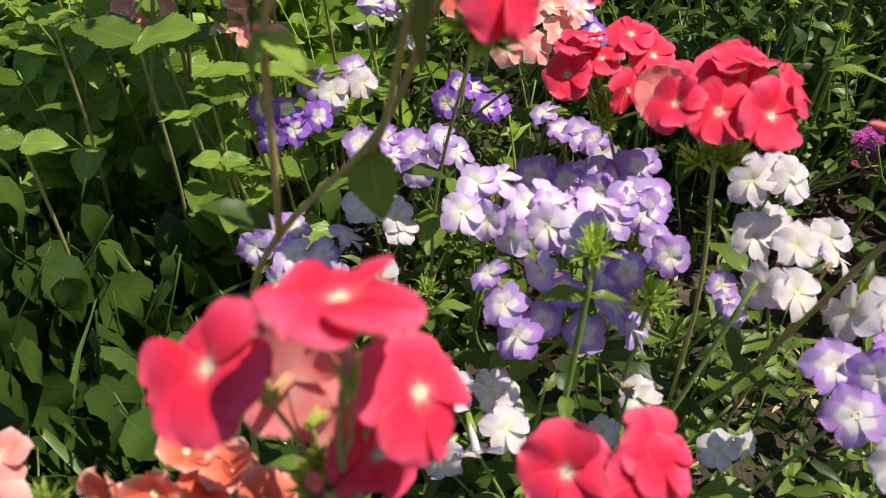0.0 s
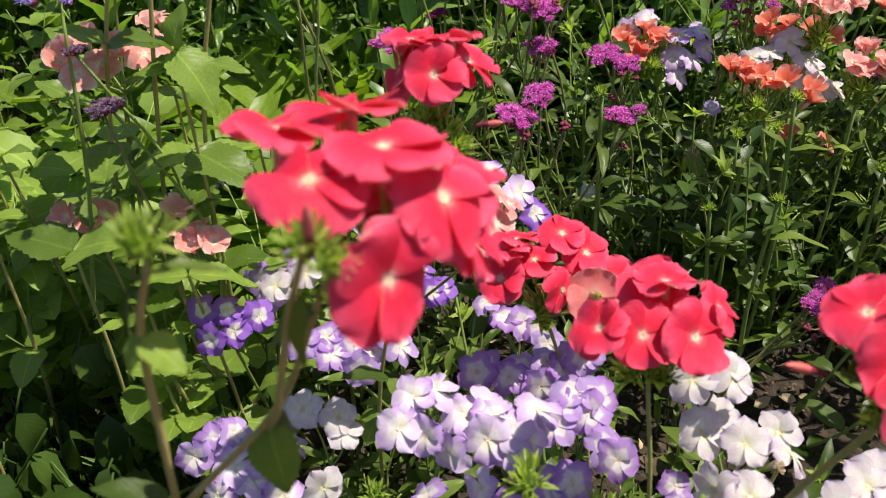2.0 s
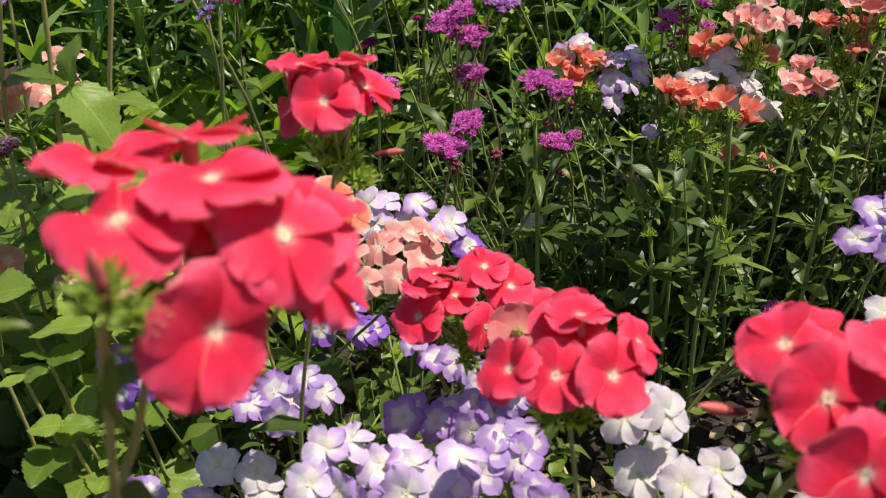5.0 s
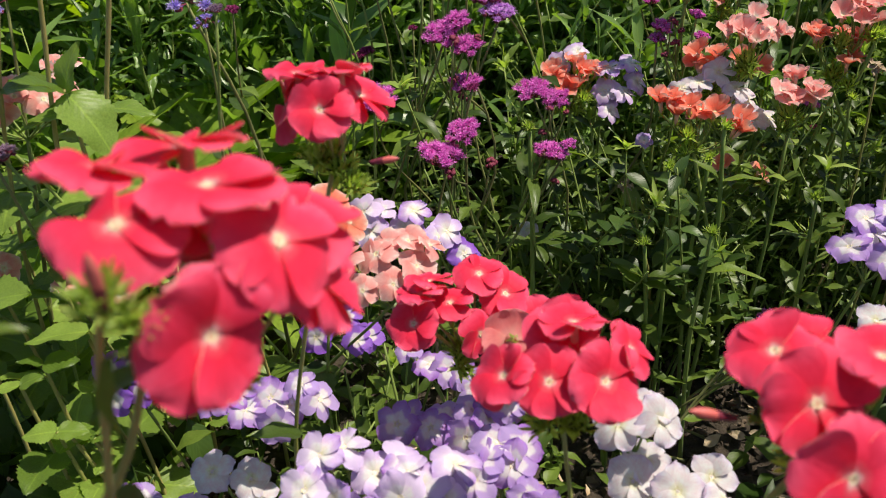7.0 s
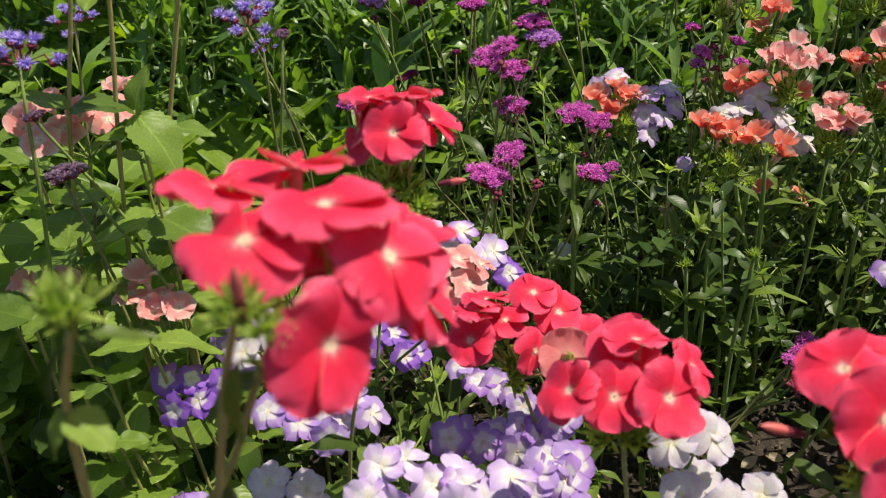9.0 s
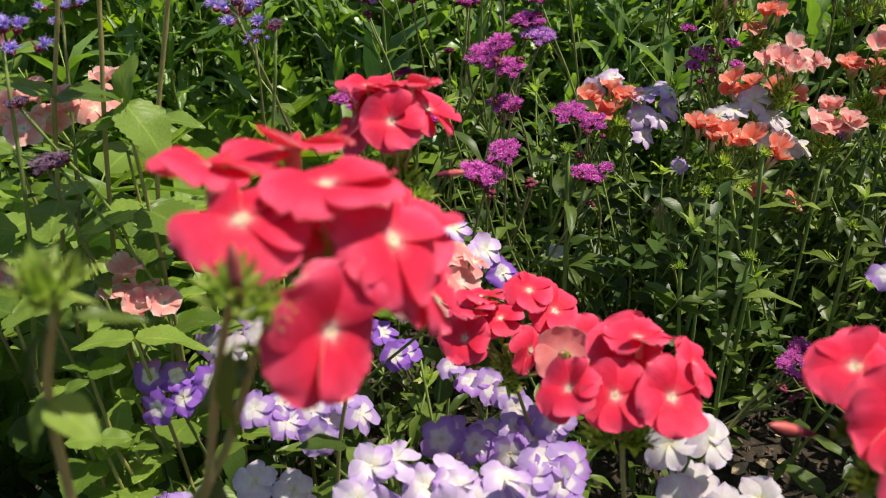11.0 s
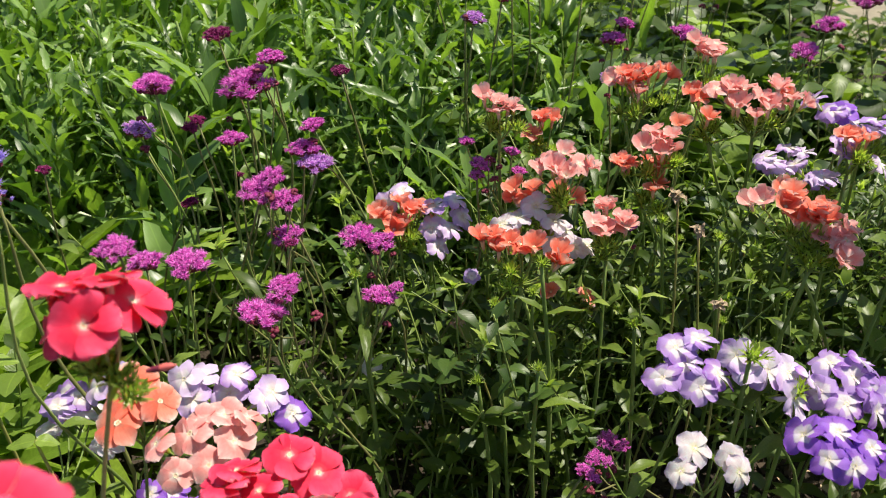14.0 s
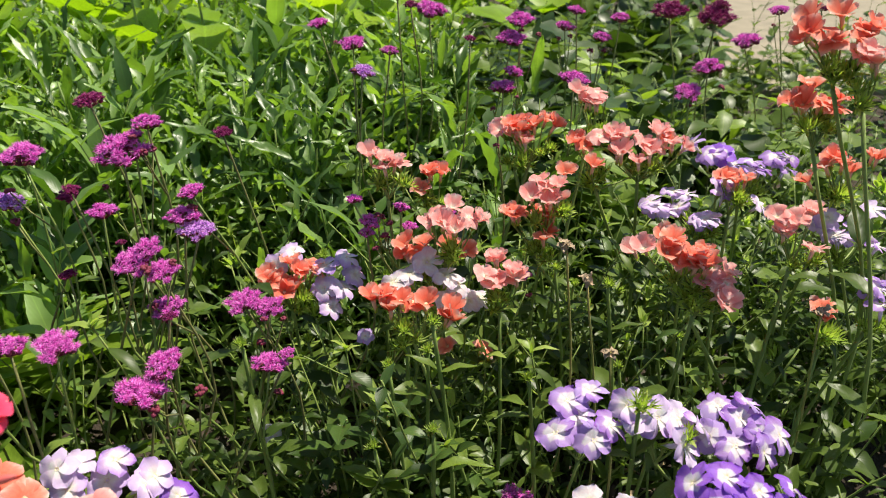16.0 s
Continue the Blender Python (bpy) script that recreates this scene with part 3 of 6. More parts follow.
phlox('salmon', 0.0240, [(-0.193, 0.595, 0.330, 65, -32), (-0.201, 0.581, 0.330, 57, -31), (-0.172, 0.559, 0.330, 51, 0), (-0.178, 0.534, 0.330, 42, -3), (-0.200, 0.563, 0.330, 50, -23), (-0.162, 0.633, 0.330, 82, 117), (-0.150, 0.575, 0.330, 56, 22), (-0.142, 0.594, 0.330, 62, 41), (-0.166, 0.572, 0.330, 57, 6), (-0.157, 0.644, 0.330, 75, 137)])
phlox('salmon', 0.0240, [(-0.123, 0.500, 0.246, 88, -20), (-0.112, 0.496, 0.243, 84, 14), (-0.102, 0.488, 0.240, 74, 40), (-0.132, 0.495, 0.243, 80, -31), (-0.117, 0.486, 0.240, 70, 10)])
phlox('salmon', 0.0240, [(-0.210, 0.525, 0.232, 60, -16), (-0.195, 0.524, 0.231, 59, 19), (-0.221, 0.529, 0.234, 59, -45), (-0.186, 0.527, 0.233, 58, 40)])
phlox('coral', 0.0245, [(-0.090, 0.142, 0.258, 49, -41), (-0.083, 0.150, 0.260, 56, -42), (-0.066, 0.154, 0.262, 69, -7), (-0.058, 0.156, 0.261, 71, 19), (-0.046, 0.147, 0.259, 55, 38)], tuft=5)
phlox('coral', 0.0245, [(0.017, 0.484, 0.271, 49, -18), (0.040, 0.493, 0.275, 58, 32), (0.028, 0.503, 0.284, 76, 8), (0.022, 0.493, 0.277, 62, -13)], fine=True)
phlox('salmon', 0.0230, [(-0.130, 0.140, 0.258, 51, 9), (-0.141, 0.162, 0.256, 76, -32)], tuft=3)
phlox('pale', 0.0225, [(0.038, 0.343, 0.242, 78, -11), (0.027, 0.339, 0.242, 69, -43), (0.020, 0.325, 0.235, 51, -35), (0.033, 0.323, 0.231, 53, -12), (0.044, 0.317, 0.225, 44, 7), (0.052, 0.334, 0.233, 61, 33), (0.064, 0.338, 0.232, 54, 59)], fine=True)
phlox('pale', 0.0230, [(0.063, 0.321, 0.230, 61, -22), (0.073, 0.326, 0.231, 68, 0), (0.083, 0.323, 0.226, 61, 26), (0.059, 0.301, 0.218, 37, -17), (0.074, 0.318, 0.225, 57, 2), (0.089, 0.336, 0.233, 68, 65), (0.067, 0.331, 0.235, 74, -23)], fine=True)
phlox('lilac', 0.0235, [(0.118, 0.346, 0.218, 67, 6), (0.111, 0.355, 0.225, 78, -27), (0.099, 0.340, 0.217, 56, -34), (0.124, 0.332, 0.209, 47, 15), (0.130, 0.326, 0.205, 38, 20), (0.104, 0.348, 0.222, 67, -35), (0.123, 0.353, 0.222, 74, 33)], fine=True)
phlox('lilac', 0.0225, [(0.061, 0.287, 0.200, 58, -19), (0.041, 0.287, 0.206, 53, -42), (0.082, 0.283, 0.189, 52, 11), (0.108, 0.289, 0.188, 47, 45), (0.093, 0.304, 0.209, 68, 44), (0.103, 0.306, 0.209, 63, 60), (0.097, 0.295, 0.198, 58, 39), (0.048, 0.277, 0.192, 46, -28), (0.033, 0.296, 0.219, 57, -56), (0.071, 0.295, 0.206, 66, -5)])
phlox('lilac', 0.0220, [(0.068, 0.400, 0.207, 62, -51), (0.080, 0.389, 0.201, 57, -16), (0.088, 0.399, 0.207, 71, 4), (0.103, 0.397, 0.205, 61, 41), (0.098, 0.384, 0.198, 49, 19), (0.062, 0.393, 0.203, 51, -49), (0.111, 0.392, 0.203, 51, 46)])
phlox('lilac', 0.0225, [(-0.025, 0.424, 0.193, 54, -24), (-0.011, 0.430, 0.197, 65, 3), (-0.001, 0.428, 0.196, 60, 25), (0.007, 0.434, 0.199, 61, 47), (-0.007, 0.413, 0.187, 44, 7), (-0.016, 0.437, 0.201, 73, -16), (-0.044, 0.430, 0.197, 50, -56), (0.017, 0.429, 0.197, 51, 52), (-0.029, 0.434, 0.199, 63, -43)])
phlox('violet', 0.0225, [(-0.088, 0.445, 0.198, 35, -5), (-0.102, 0.440, 0.195, 40, -25), (-0.073, 0.453, 0.203, 50, 25), (-0.094, 0.457, 0.205, 60, -10), (-0.109, 0.457, 0.205, 60, -40)], fine=True)
phlox('lilac', 0.0225, [(-0.080, 0.504, 0.190, 50, 5), (-0.073, 0.493, 0.190, 47, 8), (-0.057, 0.526, 0.190, 53, 17), (-0.088, 0.513, 0.190, 52, 2), (-0.124, 0.669, 0.190, 75, -134), (-0.139, 0.648, 0.190, 74, -101)])
phlox('lilac', 0.0230, [(-0.109, 0.385, 0.150, 50, -21), (-0.097, 0.398, 0.158, 70, 2), (-0.086, 0.397, 0.157, 65, 34), (-0.098, 0.392, 0.154, 62, -1)], fine=True)
phlox('pale', 0.0240, [(-0.092, 0.361, 0.144, 55, -31), (-0.071, 0.368, 0.149, 67, 8), (-0.077, 0.348, 0.137, 46, -4), (-0.099, 0.341, 0.133, 36, -26), (-0.053, 0.359, 0.144, 53, 34), (-0.065, 0.377, 0.154, 75, 33), (-0.051, 0.385, 0.159, 69, 78), (-0.083, 0.375, 0.153, 72, -30)], fine=True)
phlox('white', 0.0230, [(-0.041, 0.391, 0.177, 70, -59), (-0.017, 0.383, 0.172, 65, 29), (-0.028, 0.354, 0.155, 10, 20), (-0.020, 0.387, 0.174, 73, 25)])
phlox('white', 0.0235, [(0.167, 0.343, 0.244, 57, -28), (0.188, 0.343, 0.244, 59, 21), (0.183, 0.349, 0.247, 68, 11)], fine=True)
phlox('white', 0.0262, [(0.175, 0.335, 0.213, 62, -35), (0.194, 0.326, 0.214, 58, 0), (0.214, 0.335, 0.212, 70, 35), (0.189, 0.300, 0.206, 42, 5), (0.174, 0.306, 0.205, 45, -40), (0.183, 0.345, 0.215, 80, -30), (0.217, 0.323, 0.208, 55, 55)], fine=True)
phlox('white', 0.0265, [(0.224, 0.279, 0.222, 60, 0), (0.205, 0.276, 0.219, 40, -45), (0.243, 0.292, 0.225, 75, 20), (0.236, 0.288, 0.226, 80, 0), (0.248, 0.280, 0.218, 55, 40)], fine=True)
phlox('lilac', 0.0268, [(0.203, 0.238, 0.218, 52, -10), (0.192, 0.223, 0.210, 42, -15), (0.189, 0.247, 0.214, 78, -50), (0.217, 0.251, 0.216, 80, 30)], fine=True)
phlox('white', 0.0255, [(0.218, 0.226, 0.200, 45, -25), (0.210, 0.207, 0.196, 35, -10), (0.228, 0.220, 0.200, 55, 40), (0.222, 0.203, 0.194, 40, 25)], fine=True)
phlox('white', 0.0250, [(0.013, 0.261, 0.172, 60, -20), (0.036, 0.261, 0.172, 55, 10), (0.042, 0.240, 0.170, 50, 25), (0.010, 0.228, 0.164, 15, -60), (0.028, 0.232, 0.163, -15, 0), (0.046, 0.256, 0.166, 35, 60)], fine=True)
phlox('white', 0.0210, [(0.118, 0.287, 0.140, 75, -62), (0.118, 0.278, 0.140, 70, -39), (0.096, 0.261, 0.140, 49, -46), (0.169, 0.254, 0.140, 45, 43), (0.154, 0.250, 0.140, 48, 27)])
phlox('lilac', 0.0160, [(0.163, 0.316, 0.179, 63, -1), (0.161, 0.323, 0.183, 72, -10), (0.167, 0.310, 0.176, 55, 6)])
phlox('white', 0.0220, [(-0.058, 0.607, 0.190, 82, -49), (-0.050, 0.619, 0.190, 87, -154), (-0.060, 0.522, 0.190, 47, -7), (-0.051, 0.511, 0.190, 44, -1), (-0.069, 0.495, 0.190, 40, -9), (-0.034, 0.619, 0.190, 81, 104), (-0.016, 0.579, 0.190, 64, 41)])
phlox('lilac', 0.0220, [(0.071, 0.446, 0.209, 63, -59), (0.083, 0.442, 0.207, 69, -27), (0.093, 0.437, 0.204, 64, 6), (0.107, 0.426, 0.197, 46, 25), (0.102, 0.432, 0.201, 55, 22)])
phlox('lilac', 0.0220, [(0.126, 0.399, 0.211, 65, 11), (0.118, 0.398, 0.210, 63, -11), (0.122, 0.395, 0.209, 60, 0)])
phlox('pale', 0.0235, [(0.056, 0.560, 0.248, 69, 1), (0.050, 0.547, 0.240, 60, -6), (0.046, 0.554, 0.244, 65, -12), (0.095, 0.537, 0.234, 49, 34), (0.101, 0.542, 0.237, 50, 41), (0.080, 0.550, 0.242, 59, 29), (0.073, 0.547, 0.240, 59, 20), (0.003, 0.562, 0.249, 56, -58), (-0.007, 0.557, 0.246, 51, -58)])
phlox('violet', 0.0235, [(0.112, 0.538, 0.218, 45, 10)], fine=True)
phlox('violet', 0.0220, [(0.017, 0.523, 0.180, 70, -42), (0.028, 0.531, 0.180, 85, 18), (0.044, 0.507, 0.180, 53, 32), (0.037, 0.497, 0.180, 47, 15), (0.009, 0.507, 0.180, 52, -33)])
phlox('lilac', 0.0230, [(-0.049, 0.637, 0.200, 76, -15), (-0.038, 0.623, 0.200, 59, 19), (-0.052, 0.617, 0.200, 54, -10)])
phlox('lilac', 0.0248, [(0.379, 0.496, 0.256, 73, 62), (0.364, 0.484, 0.249, 66, -8), (0.367, 0.467, 0.240, 45, 0), (0.345, 0.477, 0.245, 50, -38), (0.382, 0.473, 0.243, 48, 27), (0.361, 0.493, 0.255, 77, -27)], fine=True)
phlox('pale', 0.0260, [(0.397, 0.478, 0.252, 67, -70), (0.413, 0.467, 0.245, 67, -8), (0.426, 0.464, 0.243, 61, 26), (0.421, 0.448, 0.234, 42, 7), (0.438, 0.456, 0.239, 46, 37), (0.401, 0.471, 0.248, 66, -46)], fine=True)
phlox('lilac', 0.0255, [(0.459, 0.467, 0.242, 77, -64), (0.470, 0.456, 0.236, 71, 4), (0.443, 0.452, 0.233, 52, -52), (0.477, 0.445, 0.229, 54, 18), (0.490, 0.441, 0.227, 46, 35), (0.456, 0.442, 0.228, 50, -23), (0.473, 0.435, 0.224, 44, 6), (0.481, 0.464, 0.240, 73, 59)], fine=True)
phlox('violet', 0.0248, [(0.402, 0.410, 0.240, 60, -71), (0.423, 0.408, 0.239, 76, -30), (0.439, 0.397, 0.232, 61, 25), (0.423, 0.390, 0.228, 53, -11), (0.446, 0.384, 0.225, 44, 25), (0.460, 0.393, 0.230, 46, 50), (0.409, 0.396, 0.232, 55, -41)], fine=True)
phlox('white', 0.0220, [(0.342, 0.438, 0.205, 52, -44), (0.356, 0.448, 0.211, 72, -31), (0.378, 0.441, 0.207, 60, 36), (0.379, 0.432, 0.201, 49, 27)])
phlox('white', 0.0200, [(0.184, 0.702, 0.131, 75, -40)])
phlox('pale', 0.0225, [(0.224, 0.720, 0.291, 50, 10), (0.209, 0.722, 0.280, 40, -30), (0.247, 0.702, 0.282, 72, -20), (0.266, 0.706, 0.284, 80, 40), (0.243, 0.694, 0.266, 58, 15), (0.258, 0.692, 0.265, 64, 30), (0.246, 0.686, 0.252, 52, 20), (0.270, 0.700, 0.270, 60, 60)], fine=True)
phlox('coral', 0.0220, [(0.220, 0.710, 0.283, 86, 38), (0.207, 0.703, 0.278, 79, -67), (0.230, 0.703, 0.279, 78, 69), (0.218, 0.692, 0.272, 82, 1), (0.210, 0.689, 0.270, 77, -41), (0.201, 0.697, 0.275, 72, -70), (0.238, 0.708, 0.281, 72, 80)], tuft=3)
phlox('coral', 0.0220, [(0.277, 0.631, 0.280, 73, -81), (0.298, 0.628, 0.278, 86, 20), (0.306, 0.619, 0.272, 79, 57), (0.319, 0.610, 0.267, 66, 69), (0.288, 0.624, 0.276, 81, -62), (0.268, 0.630, 0.279, 66, -83), (0.321, 0.605, 0.264, 62, 68)], tuft=3)
phlox('white', 0.0235, [(0.290, 0.650, 0.283, 66, -35), (0.304, 0.652, 0.286, 72, -10), (0.319, 0.655, 0.292, 60, 0), (0.332, 0.648, 0.281, 66, 30), (0.341, 0.646, 0.272, 68, 45), (0.348, 0.640, 0.259, 60, 40), (0.331, 0.640, 0.264, 64, 15), (0.360, 0.644, 0.257, 64, 60)], fine=True)
phlox('lilac', 0.0150, [(0.262, 0.640, 0.250, 60, 0)])
phlox('salmon', 0.0220, [(0.362, 0.626, 0.289, 84, -46), (0.369, 0.620, 0.286, 83, 22), (0.379, 0.615, 0.283, 75, 59), (0.369, 0.632, 0.292, 86, 42), (0.354, 0.619, 0.284, 76, -63)], tuft=3)
phlox('salmon', 0.0210, [(0.292, 0.709, 0.363, 81, -63), (0.300, 0.705, 0.361, 84, -5), (0.310, 0.701, 0.359, 79, 55)], tuft=3)
phlox('coral', 0.0220, [(0.346, 0.723, 0.336, 85, 8), (0.336, 0.718, 0.333, 79, -58), (0.355, 0.720, 0.335, 80, 59)], tuft=3)
phlox('salmon', 0.0220, [(0.324, 0.661, 0.320, 69, -75), (0.335, 0.664, 0.321, 78, -65), (0.347, 0.658, 0.318, 83, 11), (0.357, 0.661, 0.319, 77, 64), (0.346, 0.668, 0.324, 86, 0), (0.365, 0.662, 0.320, 71, 74)], tuft=3)
phlox('coral', 0.0220, [(0.316, 0.673, 0.297, 77, -71), (0.306, 0.673, 0.297, 68, -78), (0.344, 0.665, 0.292, 73, 65), (0.356, 0.666, 0.293, 63, 77), (0.323, 0.675, 0.298, 83, -54)], tuft=3)
phlox('salmon', 0.0220, [(0.428, 0.671, 0.328, 85, 8), (0.415, 0.669, 0.327, 76, -67), (0.439, 0.668, 0.326, 77, 62), (0.426, 0.678, 0.332, 86, -21), (0.430, 0.664, 0.324, 82, 20)], tuft=3)
phlox('coral', 0.0220, [(0.411, 0.684, 0.309, 81, -72), (0.404, 0.683, 0.309, 75, -80), (0.430, 0.673, 0.304, 79, 60), (0.438, 0.674, 0.304, 72, 73), (0.420, 0.656, 0.293, 78, -6)], tuft=3)
phlox('coral', 0.0225, [(0.429, 0.742, 0.363, 69, -75), (0.441, 0.745, 0.365, 80, -63), (0.463, 0.745, 0.364, 77, 68), (0.451, 0.742, 0.363, 84, 0), (0.470, 0.741, 0.362, 71, 73)], tuft=3)
phlox('salmon', 0.0225, [(0.424, 0.757, 0.357, 80, -69), (0.434, 0.747, 0.351, 83, -6), (0.440, 0.737, 0.345, 77, 33), (0.435, 0.762, 0.359, 87, 7), (0.439, 0.752, 0.354, 83, 41)], tuft=3)
phlox('salmon', 0.0210, [(0.492, 0.737, 0.386, 83, -58), (0.498, 0.728, 0.381, 84, 7), (0.503, 0.724, 0.379, 80, 41), (0.497, 0.732, 0.384, 85, -10)], tuft=3)
phlox('salmon', 0.0225, [(0.491, 0.697, 0.357, 67, -83), (0.505, 0.698, 0.357, 76, -80), (0.517, 0.694, 0.354, 83, -62), (0.529, 0.686, 0.350, 84, 28), (0.547, 0.693, 0.354, 74, 77), (0.555, 0.683, 0.348, 67, 76), (0.515, 0.671, 0.341, 77, -45), (0.562, 0.675, 0.344, 61, 75), (0.504, 0.681, 0.347, 72, -69), (0.528, 0.675, 0.343, 81, 15)], tuft=3)
phlox('coral', 0.0225, [(0.480, 0.702, 0.349, 84, -39), (0.454, 0.686, 0.340, 74, -67), (0.474, 0.705, 0.351, 82, -57), (0.478, 0.682, 0.338, 81, -34), (0.561, 0.701, 0.349, 63, 81)], tuft=3)
phlox('lilac', 0.0230, [(0.580, 0.688, 0.341, 69, -85), (0.595, 0.680, 0.336, 75, -77), (0.613, 0.671, 0.331, 84, -40), (0.633, 0.666, 0.328, 79, 59), (0.651, 0.665, 0.328, 69, 74), (0.598, 0.657, 0.323, 73, -63), (0.624, 0.662, 0.326, 82, 28), (0.659, 0.659, 0.324, 63, 75)], tuft=3)
phlox('coral', 0.0220, [(0.596, 0.644, 0.323, 84, 5), (0.585, 0.644, 0.323, 78, -63), (0.606, 0.645, 0.323, 79, 62)], tuft=3)
phlox('pale', 0.0220, [(0.594, 0.646, 0.312, 62, 79), (0.588, 0.650, 0.314, 66, 79), (0.529, 0.646, 0.306, 75, -67), (0.519, 0.656, 0.308, 71, -79)], tuft=3)
phlox('violet', 0.0230, [(0.602, 0.676, 0.336, 72, 10)])
phlox('pale', 0.0205, [(0.557, 0.636, 0.297, 80, -47), (0.542, 0.647, 0.304, 75, -73), (0.569, 0.637, 0.298, 83, 2), (0.620, 0.640, 0.300, 62, 79), (0.555, 0.656, 0.309, 82, -66)], tuft=3)
phlox('coral', 0.0235, [(0.461, 0.541, 0.322, 79, -72), (0.469, 0.536, 0.318, 84, -34), (0.478, 0.529, 0.314, 80, 41), (0.467, 0.545, 0.324, 85, -60), (0.476, 0.534, 0.318, 83, 33), (0.483, 0.525, 0.312, 76, 52)], tuft=3)
phlox('salmon', 0.0205, [(0.492, 0.514, 0.302, 64, 50), (0.447, 0.548, 0.322, 72, -87), (0.490, 0.520, 0.306, 81, 52), (0.488, 0.506, 0.297, 58, 40)], tuft=3)
phlox('coral', 0.0225, [(0.558, 0.550, 0.418, 70, -76), (0.574, 0.550, 0.422, 83, -45), (0.592, 0.550, 0.414, 76, 67), (0.601, 0.550, 0.409, 66, 76), (0.583, 0.550, 0.413, 83, 34), (0.568, 0.550, 0.416, 78, -65)], tuft=3)
phlox('coral', 0.0225, [(0.537, 0.520, 0.471, 65, -79), (0.545, 0.520, 0.476, 73, -74), (0.562, 0.520, 0.475, 84, -26), (0.582, 0.520, 0.468, 72, 73), (0.591, 0.520, 0.471, 66, 78), (0.556, 0.520, 0.465, 79, -58), (0.579, 0.520, 0.461, 72, 70)], tuft=3)
phlox('salmon', 0.0225, [(0.572, 0.500, 0.457, 84, -32), (0.578, 0.500, 0.460, 84, 26), (0.576, 0.500, 0.449, 84, 7)], tuft=3)
phlox('coral', 0.0225, [(0.627, 0.580, 0.348, 78, -65), (0.643, 0.580, 0.350, 85, 15), (0.612, 0.580, 0.341, 65, -77), (0.653, 0.580, 0.340, 78, 61), (0.634, 0.580, 0.354, 83, -48), (0.678, 0.580, 0.345, 62, 80)], tuft=3)
phlox('salmon', 0.0225, [(0.576, 0.557, 0.317, 80, -61), (0.571, 0.562, 0.319, 77, -75), (0.586, 0.557, 0.316, 85, 15), (0.602, 0.561, 0.319, 74, 78), (0.587, 0.538, 0.305, 78, 15)], tuft=3)
phlox('pale', 0.0215, [(0.636, 0.578, 0.302, 66, -50), (0.634, 0.565, 0.296, 64, -40), (0.655, 0.567, 0.297, 70, 8), (0.694, 0.589, 0.304, 62, 60), (0.664, 0.550, 0.288, 62, 30)], tuft=3)
phlox('lilac', 0.0225, [(0.636, 0.511, 0.257, 62, 72), (0.642, 0.522, 0.263, 61, 77), (0.646, 0.530, 0.262, 55, 40)], tuft=3)
phlox('coral', 0.0210, [(0.329, 0.640, 0.218, 73, -76), (0.359, 0.635, 0.214, 76, 59)])
phlox('coral', 0.0210, [(0.586, 0.519, 0.262, 85, 4), (0.586, 0.514, 0.259, 84, -3)], tuft=3)


# ---------------------------------------------------------------- ageratum


def ball(c, r, up=1.0):
    """Vertices and faces of a small rough bead."""
    v, f = [c - Vector((0, 0, r * up))], []
    for k, (z, w) in enumerate(((-0.5, 0.87), (0.35, 0.94))):
        v += [c + Vector((w * r * math.cos(a), w * r * math.sin(a), z * r * up)) for a in [n * math.tau / 6 + k * 0.5 for n in range(6)]]
    v.append(c + Vector((0, 0, r * up)))
    for n in range(6):
        m = (n + 1) % 6
        f += [(0, 1 + m, 1 + n), (1 + n, 1 + m, 7 + m, 7 + n), (7 + n, 7 + m, 13)]
    return v, f


def fluff_mesh(seed, mat, florets=17, loose=0.0):
    """A flat dome of pompoms, each a dense burst of fine curling threads over a beaded cup; one unit across."""
    r = random.Random(seed)
    pieces = []
    for k in range(florets):
        a, rad = k * 2.4 + r.uniform(-0.3, 0.3), (0.37 + loose) * math.sqrt((k + 0.3) / florets)
        c = Vector((rad * math.cos(a) * r.uniform(0.85, 1.15), rad * math.sin(a), 0.2 - rad * rad * 1.5 + r.uniform(-0.05, 0.05)))
        lean = Vector((c.x * 1.1, c.y * 1.1, 0.6)).normalized()
        for n in range(125):
            d = (lean * 0.55 + heading(r.uniform(0, math.tau), math.asin(r.uniform(-0.35, 0.95)))).normalized()
            ln = r.uniform(0.1, 0.19)
            s = d.cross(Vector((r.uniform(-1, 1), r.uniform(-1, 1), 0.3))).normalized() * 0.0048
            mid = c + d * ln * 0.6
            tip = c + d * ln + Vector((r.uniform(-0.02, 0.02), r.uniform(-0.02, 0.02), r.uniform(-0.035, 0.01)))
            pieces.append(([c + s, c - s, mid - s, mid + s, tip], [(0, 1, 2, 3), (3, 2, 4)], 0))
        v, f = ball(c - lean * 0.04, 0.055, 0.8)
        pieces.append((v, f, 0))
        v, f = ball(c - lean * 0.1, 0.075, 1.0)
        pieces.append((v, f, 1))
        v, f = tube([Vector((c.x * 0.2, c.y * 0.2, -0.2)), Vector((c.x * 0.7, c.y * 0.7, -0.08)), c - lean * 0.12], 0.016, 0.014, 4)
        pieces.append((v, f, 1))
    v, f, ix = merge(*pieces)
    return mesh_of("flower_head", v, f, [mat, CUP], ix, smooth=False)


def bead_mesh(seed):
    """A knot of closed wine-red buds, one unit across."""
    r = random.Random(seed)
    pieces = []
    for k in range(8):
        d = heading(k * 2.4, r.uniform(-0.2, 1.3))
        v, f = ball(d * 0.32, r.uniform(0.15, 0.24), 0.9)
        pieces.append((v, f, 0))
    v, f, ix = merge(*pieces)
    return mesh_of("bud", v, f, [CUP], ix)


